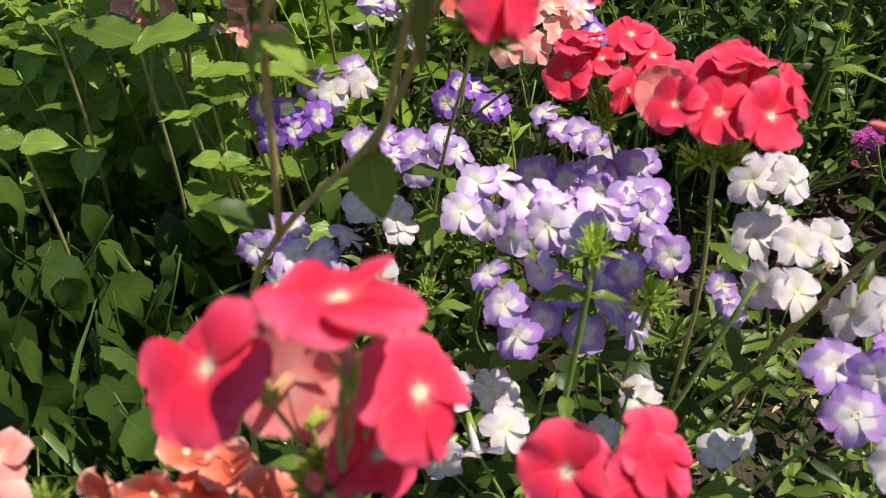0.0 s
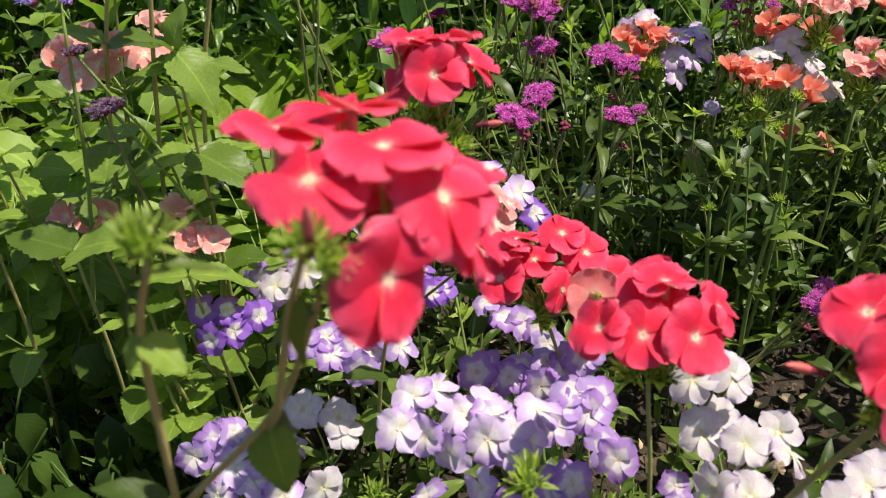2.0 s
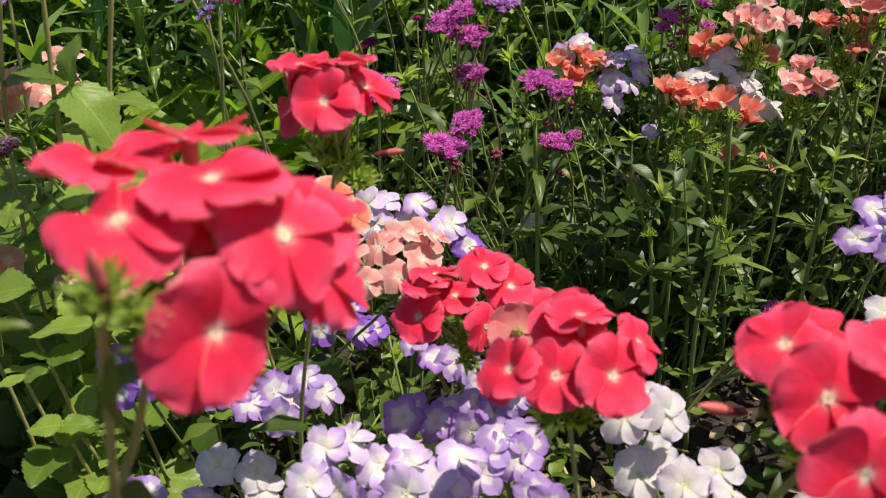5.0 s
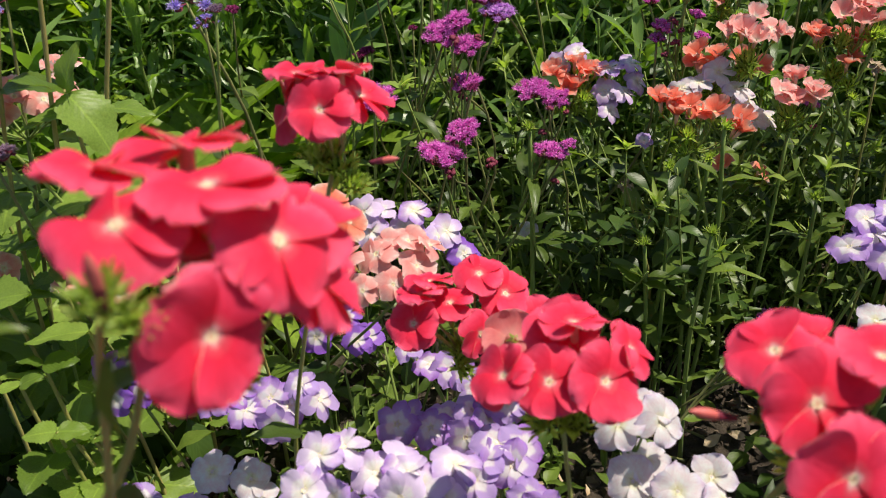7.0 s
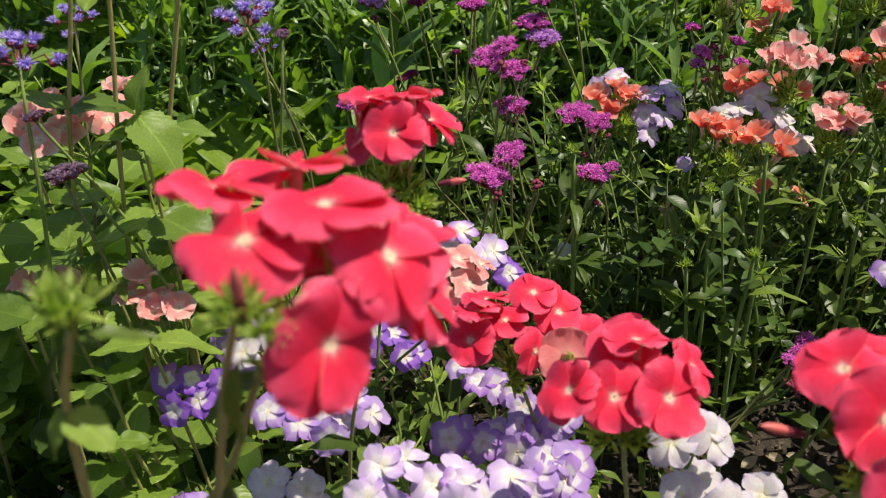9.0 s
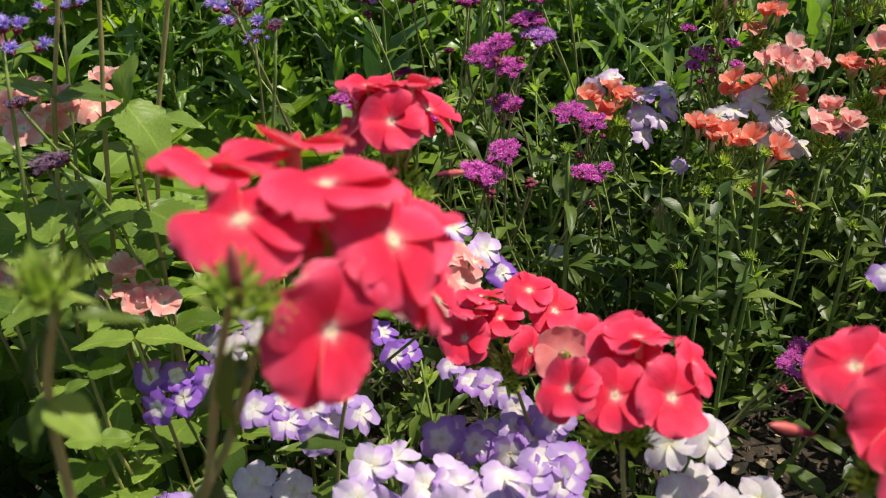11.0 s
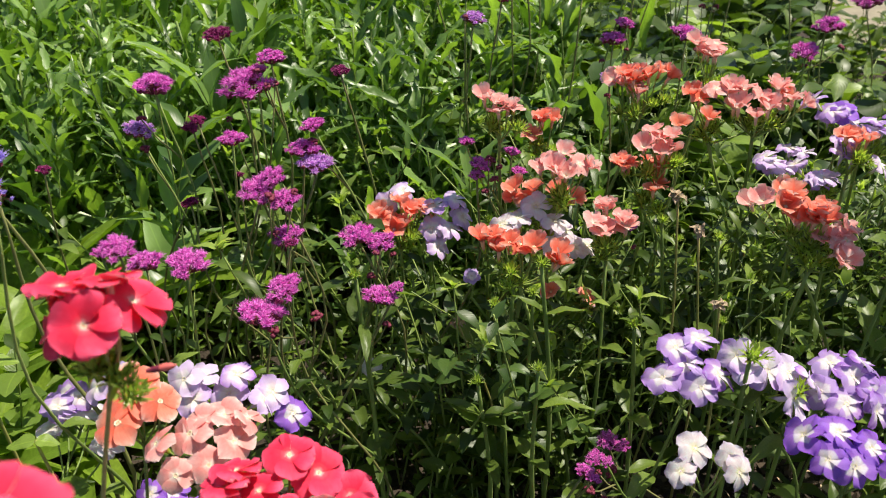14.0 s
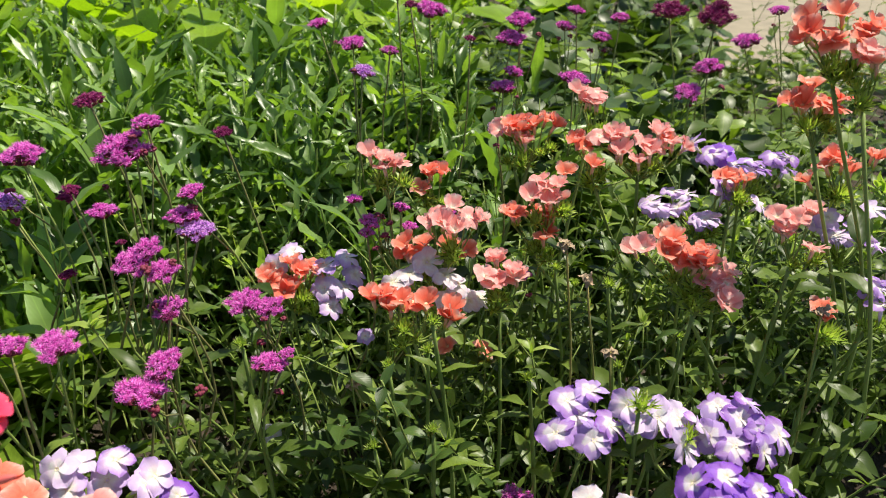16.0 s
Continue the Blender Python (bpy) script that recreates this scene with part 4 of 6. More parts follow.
BEADS = [bead_mesh(k) for k in range(3)]
FLUFFS = {k: [fluff_mesh(n + 3, m, 9 if k == "blue" else 17, 0.12 if k == "blue" else 0.0) for n in range(4)] for k, m in FLUFF.items()}
AG_WORDS = {
    "magenta": "magenta ageratum pompom on a thin branching stem",
    "purple": "soft purple ageratum pompom on a thin stem",
    "blue": "blue violet ageratum head on a tall hairy stem",
    "wine": "dark wine red ageratum head still in bud",
    "spent": "faded brownish purple ageratum head going over",
}


def ageratum(kind, top, width):
    top = Vector(top)
    foot = Vector((top.x + rnd.uniform(-0.09, 0.09), top.y + rnd.uniform(-0.01, 0.07), 0))
    plant = thing("ageratum", foot, AG_WORDS[kind], "ageratum", kind + " ageratum heads")
    end = top - foot - Vector((0, 0, width * 0.2))
    line = smooth_line([Vector(), end * 0.35 + Vector((rnd.uniform(-0.05, 0.05), rnd.uniform(-0.02, 0.02), 0)), end * 0.7 + Vector((rnd.uniform(-0.022, 0.022), rnd.uniform(-0.01, 0.01), 0)), end], 4)
    v, f = tube(line, 0.0022 if kind == "blue" else 0.0012, 0.0009, 6, 0.1)
    part("stem", mesh_of("stem", v, f, [STEM_RED if kind == "wine" or rnd.random() < 0.5 else STEM]), plant)
    d = Vector((rnd.uniform(-0.25, 0.25), rnd.uniform(-0.35, 0.1), 1)).normalized()
    part("flower_head", rnd.choice(FLUFFS[kind]), plant, aim(top - foot, d, width * 1.22, rnd.uniform(0, 6)) @ Matrix.Diagonal((1, 1, 0.78, 1)))
    for k in range(rnd.choice((0, 1, 1, 2)) if kind in ("magenta", "purple") else 0):
        at = line[int(rnd.uniform(0.72, 0.95) * (len(line) - 1))]
        tip = end + Vector((rnd.uniform(-0.018, 0.018), rnd.uniform(-0.014, 0.006), rnd.uniform(-0.022, -0.004)))
        v, f = tube([at, at.lerp(tip, 0.6) + Vector((0, 0, -0.003)), tip], 0.0008, 0.0006, 5)
        part("side_stem", mesh_of("side_stem", v, f, [STEM_RED]), plant)
        part("bud", rnd.choice(BEADS), plant, aim(tip, (rnd.uniform(-0.3, 0.3), rnd.uniform(-0.3, 0.1), 1), rnd.uniform(0.006, 0.011), rnd.uniform(0, 6)), "dark wine closed buds")["kind"] = "stuff"
    for k in range(4):
        at = line[int((0.3 + 0.15 * k) * (len(line) - 1))]
        leaf(plant, "ovate", at, heading(rnd.uniform(0, 6.3), rnd.uniform(-0.1, 0.6)), rnd.uniform(0.012, 0.026))


ageratum('magenta', (0.100, 0.575, 0.274), 0.033)
ageratum('magenta', (0.058, 0.575, 0.318), 0.028)
ageratum('magenta', (0.034, 0.575, 0.323), 0.023)
ageratum('magenta', (0.118, 0.586, 0.286), 0.024)
ageratum('magenta', (0.185, 0.622, 0.249), 0.025)
ageratum('magenta', (0.199, 0.622, 0.255), 0.012)
ageratum('magenta', (0.123, 0.635, 0.302), 0.025)
ageratum('magenta', (0.108, 0.635, 0.338), 0.028)
ageratum('magenta', (0.124, 0.635, 0.330), 0.024)
ageratum('magenta', (0.118, 0.635, 0.348), 0.020)
ageratum('magenta', (0.095, 0.635, 0.378), 0.020)
ageratum('magenta', (0.177, 0.655, 0.285), 0.026)
ageratum('magenta', (0.194, 0.655, 0.277), 0.022)
ageratum('magenta', (0.144, 0.680, 0.350), 0.025)
ageratum('magenta', (0.153, 0.680, 0.368), 0.018)
ageratum('purple', (0.152, 0.670, 0.341), 0.026)
ageratum('magenta', (0.107, 0.750, 0.383), 0.040)
ageratum('magenta', (0.117, 0.750, 0.394), 0.017)
ageratum('magenta', (0.129, 0.750, 0.404), 0.023)
ageratum('magenta', (0.038, 0.750, 0.389), 0.031)
ageratum('purple', (0.019, 0.760, 0.352), 0.025)
ageratum('wine', (0.090, 0.780, 0.419), 0.023)
ageratum('wine', (0.186, 0.780, 0.381), 0.015)
ageratum('wine', (0.059, 0.780, 0.344), 0.016)
ageratum('wine', (0.043, 0.780, 0.276), 0.013)
ageratum('wine', (0.091, 0.780, 0.298), 0.009)
ageratum('wine', (0.109, 0.600, 0.269), 0.012)
ageratum('wine', (0.125, 0.600, 0.313), 0.009)
ageratum('magenta', (0.274, 0.700, 0.336), 0.014)
ageratum('magenta', (0.286, 0.700, 0.315), 0.018)
ageratum('magenta', (0.313, 0.700, 0.323), 0.014)
ageratum('magenta', (0.283, 0.700, 0.306), 0.013)
ageratum('magenta', (0.319, 0.700, 0.305), 0.014)
ageratum('magenta', (0.424, 0.700, 0.240), 0.013)
ageratum('magenta', (0.354, 0.700, 0.311), 0.011)
ageratum('purple', (0.431, 0.780, 0.354), 0.018)
ageratum('magenta', (0.335, 0.930, 0.415), 0.025)
ageratum('magenta', (0.373, 0.930, 0.404), 0.019)
ageratum('magenta', (0.510, 0.930, 0.404), 0.032)
ageratum('magenta', (0.520, 0.930, 0.423), 0.030)
ageratum('magenta', (0.500, 0.930, 0.352), 0.028)
ageratum('magenta', (0.513, 0.930, 0.368), 0.022)
ageratum('magenta', (0.330, 1.080, 0.414), 0.022)
ageratum('magenta', (0.466, 1.080, 0.418), 0.041)
ageratum('purple', (0.342, 0.930, 0.386), 0.024)
ageratum('magenta', (0.587, 0.930, 0.351), 0.033)
ageratum('magenta', (0.767, 0.930, 0.347), 0.033)
ageratum('magenta', (0.743, 0.930, 0.319), 0.033)
ageratum('magenta', (0.650, 1.080, 0.383), 0.025)
ageratum('magenta', (0.705, 1.080, 0.364), 0.025)
ageratum('magenta', (0.731, 1.080, 0.387), 0.025)
ageratum('magenta', (0.666, 1.080, 0.402), 0.023)
ageratum('magenta', (0.935, 1.080, 0.337), 0.042)
ageratum('magenta', (0.987, 1.080, 0.376), 0.027)
ageratum('wine', (0.753, 1.000, 0.405), 0.041)
ageratum('wine', (0.820, 1.000, 0.393), 0.045)
ageratum('wine', (0.827, 1.000, 0.406), 0.023)
ageratum('wine', (0.987, 1.000, 0.390), 0.017)
ageratum('magenta', (0.354, 0.567, 0.120), 0.018)
ageratum('magenta', (0.362, 0.557, 0.120), 0.014)
ageratum('magenta', (0.333, 0.547, 0.120), 0.011)
ageratum('magenta', (0.032, 0.800, 0.378), 0.026)
ageratum('magenta', (0.015, 0.600, 0.324), 0.024)
ageratum('magenta', (0.004, 0.600, 0.322), 0.012)
ageratum('blue', (-0.056, 0.600, 0.386), 0.035)
ageratum('blue', (-0.047, 0.600, 0.367), 0.013)
ageratum('blue', (-0.165, 0.600, 0.392), 0.025)
ageratum('blue', (-0.161, 0.500, 0.400), 0.033)
ageratum('spent', (-0.155, 0.500, 0.326), 0.018)
ageratum('spent', (-0.161, 0.500, 0.363), 0.013)
ageratum('spent', (-0.018, 0.500, 0.403), 0.008)
ageratum('spent', (-0.149, 0.500, 0.328), 0.017)
ageratum('magenta', (0.327, 0.530, 0.140), 0.013)
ageratum('magenta', (0.333, 0.523, 0.140), 0.010)
ageratum('magenta', (0.304, 0.497, 0.160), 0.014)
ageratum('magenta', (0.308, 0.490, 0.158), 0.011)
ageratum('wine', (0.390, 0.950, 0.455), 0.016)
ageratum('wine', (0.404, 0.950, 0.446), 0.014)
ageratum('wine', (0.470, 0.950, 0.405), 0.013)
ageratum('wine', (0.066, 0.750, 0.359), 0.014)
ageratum('wine', (0.050, 0.750, 0.290), 0.014)
ageratum('wine', (-0.056, 0.750, 0.330), 0.012)


# ---------------------------------------------------------------- buds, side stems and single leaves of the nearest plants


def side_stem(plant, points, r0=0.0015, r1=0.0012, mat=STEM_TAN):
    foot = plant.location
    v, f = tube(smooth_line([Vector(p) - foot for p in points], 5), r0, r1, 7, 0.1)
    return part("side_stem", mesh_of("side_stem", v, f, [mat]), plant)


def tuft_on(plant, at, size, tilt=(0, 0, 1)):
    return bud_part(plant, Vector(at) - plant.location, tilt, size, "spiky green cluster of closed buds")


def leaf_on(plant, foot, tip, shape="ovate", roll=0.0):
    d = Vector(tip) - Vector(foot)
    return leaf(plant, shape, Vector(foot) - plant.location, d, d.length, roll)


def pink_bud(plant, foot, tip, size=1.0):
    """A furled pink bud in a brown calyx."""
    a, b = Vector(foot) - plant.location, Vector(tip) - plant.location
    d = b - a
    line = [a + d * t for t in (0, 0.2, 0.45, 0.65, 0.85, 1.0)]
    verts, faces = [], []
    for p, rad in zip(line, (0.0008, 0.0013, 0.0015, 0.0017, 0.0012, 0.0002)):
        u = d.cross(Vector((0, 0, 1))).normalized()
        w = d.cross(u).normalized()
        verts += [p + (u * math.cos(k * math.tau / 8) + w * math.sin(k * math.tau / 8)) * rad * size * (1 + 0.1 * (k % 2)) for k in range(8)]
    for i in range(5):
        faces += [(i * 8 + k, i * 8 + (k + 1) % 8, i * 8 + 8 + (k + 1) % 8, i * 8 + 8 + k) for k in range(8)]
    index = [1] * 16 + [0] * 24
    return part("bud", mesh_of("bud", verts, faces, [BUD_RED, CUP], index), plant, None, "furled pink bud")


def hairs(plant, lines, count=260, seed=3):
    """Short pale hairs along hairy stems."""
    r = random.Random(seed)
    verts, faces = [], []
    for points, rad in lines:
        pts = smooth_line([Vector(p) - plant.location for p in points], 8)
        for k in range(count):
            i = r.randrange(len(pts) - 1)
            p = pts[i].lerp(pts[i + 1], r.random())
            d = (heading(r.uniform(0, 6.3), r.uniform(-0.4, 0.5))).normalized()
            s = Vector((0, 0, 0.00006))
            o = len(verts)
            verts += [p + d * rad * 0.8 - s, p + d * rad * 0.8 + s, p + d * (rad + r.uniform(0.0006, 0.0015))]
            faces.append((o, o + 1, o + 2))
    return tagged(part("stem_hair", mesh_of("stem_hair", verts, faces, [SEPAL], uvs=[(0.5, 0.5)] * len(verts)), plant), kind="stuff")


near = NEAR_RED
side_stem(near, [(-0.044, 0.214, 0.32), (-0.041, 0.212, 0.354), (-0.039, 0.212, 0.386), (-0.036, 0.211, 0.405), (-0.029, 0.209, 0.424)], 0.0013, 0.0011)
side_stem(near, [(-0.013, 0.225, 0.347), (-0.007, 0.215, 0.364), (-0.001, 0.212, 0.39), (0.003, 0.208, 0.407), (0.01, 0.203, 0.43)], 0.0012, 0.001)
tuft_on(near, (-0.029, 0.209, 0.424), 0.0165)
tuft_on(near, (0.01, 0.204, 0.426), 0.0135, (0.1, -0.3, 1))
tuft_on(near, (0.014, 0.203, 0.424), 0.011, (0.7, -0.2, 0.7))
leaf_on(near, (-0.046, 0.214, 0.322), (-0.07, 0.218, 0.332))
leaf_on(near, (-0.05, 0.21, 0.28), (-0.076, 0.212, 0.291))
leaf_on(near, (-0.05, 0.21, 0.28), (-0.03, 0.226, 0.27))
leaf_on(near, (-0.013, 0.225, 0.347), (-0.008, 0.214, 0.328), "broad", 0.5)
leaf_on(near, (-0.013, 0.225, 0.347), (-0.004, 0.24, 0.334), "ovate", 0.5)
leaf_on(near, (-0.03, 0.209, 0.42), (-0.047, 0.212, 0.405), "lance")
leaf_on(near, (-0.03, 0.209, 0.42), (-0.012, 0.216, 0.418), "lance")
leaf_on(near, (0.008, 0.224, 0.396), (-0.008, 0.216, 0.392))
leaf_on(near, (-0.037, 0.21, 0.398), (-0.044, 0.206, 0.387), "broad")
leaf_on(near, (-0.037, 0.21, 0.398), (-0.026, 0.206, 0.389), "broad")
leaf_on(near, (0.008, 0.205, 0.415), (0.004, 0.2, 0.393), "lance")
leaf_on(near, (0.008, 0.205, 0.415), (0.024, 0.21, 0.405), "lance")
pink_bud(near, (0.012, 0.2, 0.43), (0.013, 0.197, 0.446), 0.9)
hairs(near, [([(-0.044, 0.214, 0.32), (-0.041, 0.212, 0.354), (-0.039, 0.212, 0.386), (-0.036, 0.211, 0.405), (-0.029, 0.209, 0.424)], 0.0011), ([(-0.05, 0.205, 0.22), (-0.044, 0.214, 0.32), (-0.013, 0.225, 0.347)], 0.0013), ([(-0.013, 0.225, 0.347), (-0.007, 0.215, 0.364), (-0.001, 0.212, 0.39), (0.003, 0.208, 0.407), (0.01, 0.203, 0.43)], 0.001)])

pink_bud(FRONT_RED, (-0.016, 0.111, 0.33), (-0.017, 0.109, 0.343), 1.3)
side_stem(FRONT_RED, [(-0.01, 0.128, 0.3), (-0.013, 0.118, 0.315), (-0.016, 0.111, 0.331)], 0.0011, 0.0009)
side_stem(FRONT_RED, [(-0.01, 0.128, 0.3), (-0.012, 0.12, 0.33), (-0.009, 0.118, 0.362)], 0.0012, 0.001)
pink_bud(RIGHT_RED, (0.17, 0.243, 0.344), (0.154, 0.242, 0.35), 1.0)
for k in range(7):
    leaf_on(RIGHT_RED, (0.178 + 0.001 * k, 0.242, 0.34), (0.172 + 0.005 * k, 0.236 + 0.002 * (k % 3), 0.358 + 0.003 * (k % 2)), "lance")
leaf_on(RIGHT_RED, (0.156, 0.3, 0.179), (0.178, 0.287, 0.15))
leaf_on(RIGHT_RED, (0.182, 0.3, 0.15), (0.162, 0.272, 0.163))
pink_bud(TOP_RED, (0.06, 0.372, 0.374), (0.072, 0.37, 0.376), 0.9)
tuft_on(TOP_RED, (0.05, 0.378, 0.358), 0.014, (0.5, -0.4, 1))
leaf_on(TOP_RED, (0.01, 0.396, 0.2), (-0.014, 0.385, 0.215))
leaf_on(TOP_RED, (0.01, 0.396, 0.2), (0.024, 0.385, 0.185))
leaf_on(TOP_RED, (0.003, 0.4, 0.17), (-0.006, 0.385, 0.155), "broad")

# shoots that carry a tuft of buds alone
SHOOT_WORDS = "green phlox shoot tipped with a spiky cluster of closed buds"


def bud_shoot(top, foot, pairs, size, name_leaf=0.029):
    top, foot = Vector(top), Vector((*foot, 0))
    plant = thing("phlox_shoot", foot, SHOOT_WORDS, "phlox", "budding phlox shoots")
    mid = (top - foot) * 0.55 + Vector((rnd.uniform(-0.008, 0.008), rnd.uniform(-0.006, 0.006), 0))
    line = smooth_line([Vector(), mid, top - foot], 6)
    v, f = tube(line, 0.0019, 0.0014, 7, 0.12)
    part("stem", mesh_of("stem", v, f, [STEM]), plant)
    bud_part(plant, top - foot, (rnd.uniform(-0.2, 0.2), rnd.uniform(-0.3, 0.1), 1), size)
    for k in range(pairs):
        at = line[int((1 - 0.8 * (k + 0.35) / pairs) * (len(line) - 1))]
        a = k * 1.57 + rnd.uniform(-0.4, 0.4)
        for n in (0, math.pi):
            leaf(plant, rnd.choice(("ovate", "lance", "ovate")), at, heading(a + n, rnd.uniform(0.0, 0.7)), name_leaf * rnd.uniform(0.7, 1.2), rnd.uniform(-0.3, 0.3))
    return plant


bud_shoot((0.076, 0.264, 0.262), (0.066, 0.225), 4, 0.019, 0.024)
bud_shoot((0.113, 0.29, 0.205), (0.13, 0.31), 2, 0.02, 0.02)
bud_shoot((-0.03, 0.16, 0.3), (-0.03, 0.17), 3, 0.02, 0.03)
bud_shoot((0.395, 0.462, 0.258), (0.395, 0.48), 3, 0.017, 0.03)
bud_shoot((0.425, 0.45, 0.235), (0.43, 0.47), 3, 0.014, 0.03)
bud_shoot((0.0, 0.365, 0.13), (0.0, 0.38), 2, 0.016, 0.02)
bud_shoot((0.03, 0.415, 0.17), (0.03, 0.42), 2, 0.015, 0.02)
spots = random.Random(21)
kinds = [bud_shoot((x, y, h), (x + 0.01, y + 0.01), 3, 0.01, 0.034) for x, y, h in ((0.30, 0.6, 0.245), (0.245, 0.56, 0.2), (0.36, 0.55, 0.235), (0.28, 0.53, 0.225), (0.45, 0.6, 0.27))]
for k in range(26):
    x, y = (spots.uniform(0.16, 0.8), spots.uniform(0.58, 0.84)) if k > 2 else (spots.uniform(0.4, 0.8), spots.uniform(0.46, 0.58))
    src = kinds[k % 5]
    copy_thing(src, Matrix.LocRotScale((x, y, 0), Euler((0, 0, spots.uniform(0, 6.3))), (spots.uniform(0.85, 1.1) if k > 2 else spots.uniform(0.55, 0.8),) * 3))

# broad toothed leaves of the neighbouring plants
BROAD_WORDS = "upright plant with pairs of broad toothed green leaves"


def broad_plant(top, pairs, size, lean=(0.0, 0.0)):
    top = Vector(top)
    foot = Vector((top.x + lean[0], top.y + lean[1], 0))
    plant = thing("broadleaf_plant", foot, BROAD_WORDS, "plant", "broad-leaved plants")
    line = smooth_line([Vector(), (top - foot) * 0.5 + Vector((0.006, 0, 0)), top - foot], 6)
    v, f = tube(line, 0.0017, 0.001, 7, 0.1)
    part("stem", mesh_of("stem", v, f, [STEM_TAN]), plant)
    for k in range(pairs):
        at = line[int((1 - 0.75 * k / pairs) * (len(line) - 1))]
        a = k * 1.57 + rnd.uniform(-0.3, 0.3)
        for n in (0, math.pi):
            leaf(plant, "broad", at, heading(a + n, rnd.uniform(-0.25, 0.45)), size * rnd.uniform(0.75, 1.15) * (0.5 if k == 0 else 1), rnd.uniform(-0.3, 0.3))
    return plant


for top, pairs, size in (((-0.187, 0.475, 0.242), 1, 0.09), ((-0.112, 0.455, 0.235), 1, 0.085), ((-0.126, 0.55, 0.265), 1, 0.1), ((-0.128, 0.425, 0.186), 3, 0.03), ((-0.12, 0.435, 0.17), 3, 0.03), ((-0.243, 0.405, 0.213), 1, 0.06), ((-0.09, 0.6, 0.25), 1, 0.06), ((-0.254, 0.55, 0.27), 3, 0.045), ((-0.22, 0.6, 0.29), 3, 0.045), ((-0.2, 0.53, 0.25), 2, 0.045), ((-0.16, 0.53, 0.25), 3, 0.036), ((-0.135, 0.575, 0.3), 4, 0.042), ((-0.3, 0.6, 0.3), 4, 0.045), ((-0.25, 0.5, 0.24), 2, 0.04), ((-0.08, 0.51, 0.2), 3, 0.035), ((-0.05, 0.55, 0.22), 3, 0.035), ((-0.147, 0.430, 0.219), 3, 0.036), ((-0.131, 0.420, 0.192), 3, 0.036), ((-0.118, 0.450, 0.195), 3, 0.036), ((-0.136, 0.440, 0.225), 3, 0.036)):
    broad_plant(top, pairs, size, (rnd.uniform(-0.02, 0.02), rnd.uniform(0, 0.03)))

big = broad_plant((-0.107, 0.505, 0.362), 0, 0.05, (-0.015, 0.03))
leaf_on(big, (-0.107, 0.505, 0.36), (-0.081, 0.49, 0.329), "broad")
leaf_on(big, (-0.107, 0.505, 0.36), (-0.1, 0.512, 0.387), "broad")
leaf_on(big, (-0.107, 0.505, 0.36), (-0.128, 0.49, 0.375), "broad")
leaf_on(big, (-0.111, 0.513, 0.29), (-0.07, 0.49, 0.275), "broad")
leaf_on(big, (-0.111, 0.513, 0.29), (-0.15, 0.5, 0.28), "broad")

# tall leafy stems that rise above the others
def tall_stem(points, words, radius=0.0016):
    foot = Vector(points[0])
    plant = thing("tall_stem", foot, words, "plant", "tall bare stems")
    line = smooth_line([Vector(p) - foot for p in points], 7)
    v, f = tube(line, radius, radius * 0.8, 8, 0.14)
    part("stem", mesh_of("stem", v, f, [STEM_TAN]), plant)
    for k, t in enumerate((0.25, 0.42, 0.6, 0.86)):
        at = line[int(t * (len(line) - 1))]
        for n in (0, math.pi):
            leaf(plant, "broad", at, heading(k * 1.57 + n + rnd.uniform(-0.4, 0.4), rnd.uniform(-0.4, 0.5)), rnd.uniform(0.025, 0.045))
    return plant


TALL_WORDS = "tall bronzed green stem with a few toothed leaves"
tall_stem([(-0.13, 0.565, 0.0), (-0.125, 0.56, 0.17), (-0.11, 0.55, 0.3), (-0.086, 0.55, 0.4), (-0.068, 0.55, 0.475)], TALL_WORDS)
tall_stem([(-0.165, 0.57, 0.0), (-0.157, 0.56, 0.19), (-0.141, 0.55, 0.3), (-0.126, 0.55, 0.39), (-0.113, 0.55, 0.47)], TALL_WORDS)
tall_stem([(-0.205, 0.57, 0.0), (-0.19, 0.56, 0.2), (-0.168, 0.55, 0.322), (-0.148, 0.55, 0.4), (-0.13, 0.55, 0.47)], TALL_WORDS, 0.0015)

# withered flowers caught among the leaves
WITHERED = plain("withered petal", (0.4, 0.27, 0.16), (0.62, 0.5, 0.34), 120.0, 0.8, 0.5)


def withered(at, size):
    r = random.Random(int(at[0] * 9999))
    verts, faces = [], []
    for k in range(6):
        q = (heading(k * 1.05 + r.uniform(-0.3, 0.3), r.uniform(-0.9, 0.5))).to_track_quat("Y", "Z").to_matrix()
        v, f, _ = leaf_template("ovate", r.randrange(50), 6, 5)
        o = len(verts)
        verts += [q @ Vector((p[0] * 0.8 + 0.06 * math.sin(9 * p[1] + k), p[1] * 0.6, p[2] + 0.12 * math.sin(7 * p[1] + 5 * p[0] + k))) for p in v]
        faces += [tuple(i + o for i in x) for x in f.tolist()]
    foot = Vector((at[0] + r.uniform(-0.03, 0.03), at[1] + 0.02, 0.0))
    plant = thing("withered_phlox", foot, "withered phlox with a crumpled tan flower on a thin stem", "phlox", "withered phlox flowers")
    end = Vector(at) - foot
    v, f = tube(smooth_line([Vector(), end * 0.5 + Vector((r.uniform(-0.02, 0.02), 0, 0)), end], 5), 0.0012, 0.0008, 6, 0.1)
    part("stem", mesh_of("stem", v, f, [STEM_TAN]), plant)
    part("flower", mesh_of("flower", verts, faces, [WITHERED]), plant, aim(end, (r.uniform(-0.4, 0.4), -0.4, 1), size, r.uniform(0, 6)), "crumpled tan petals")


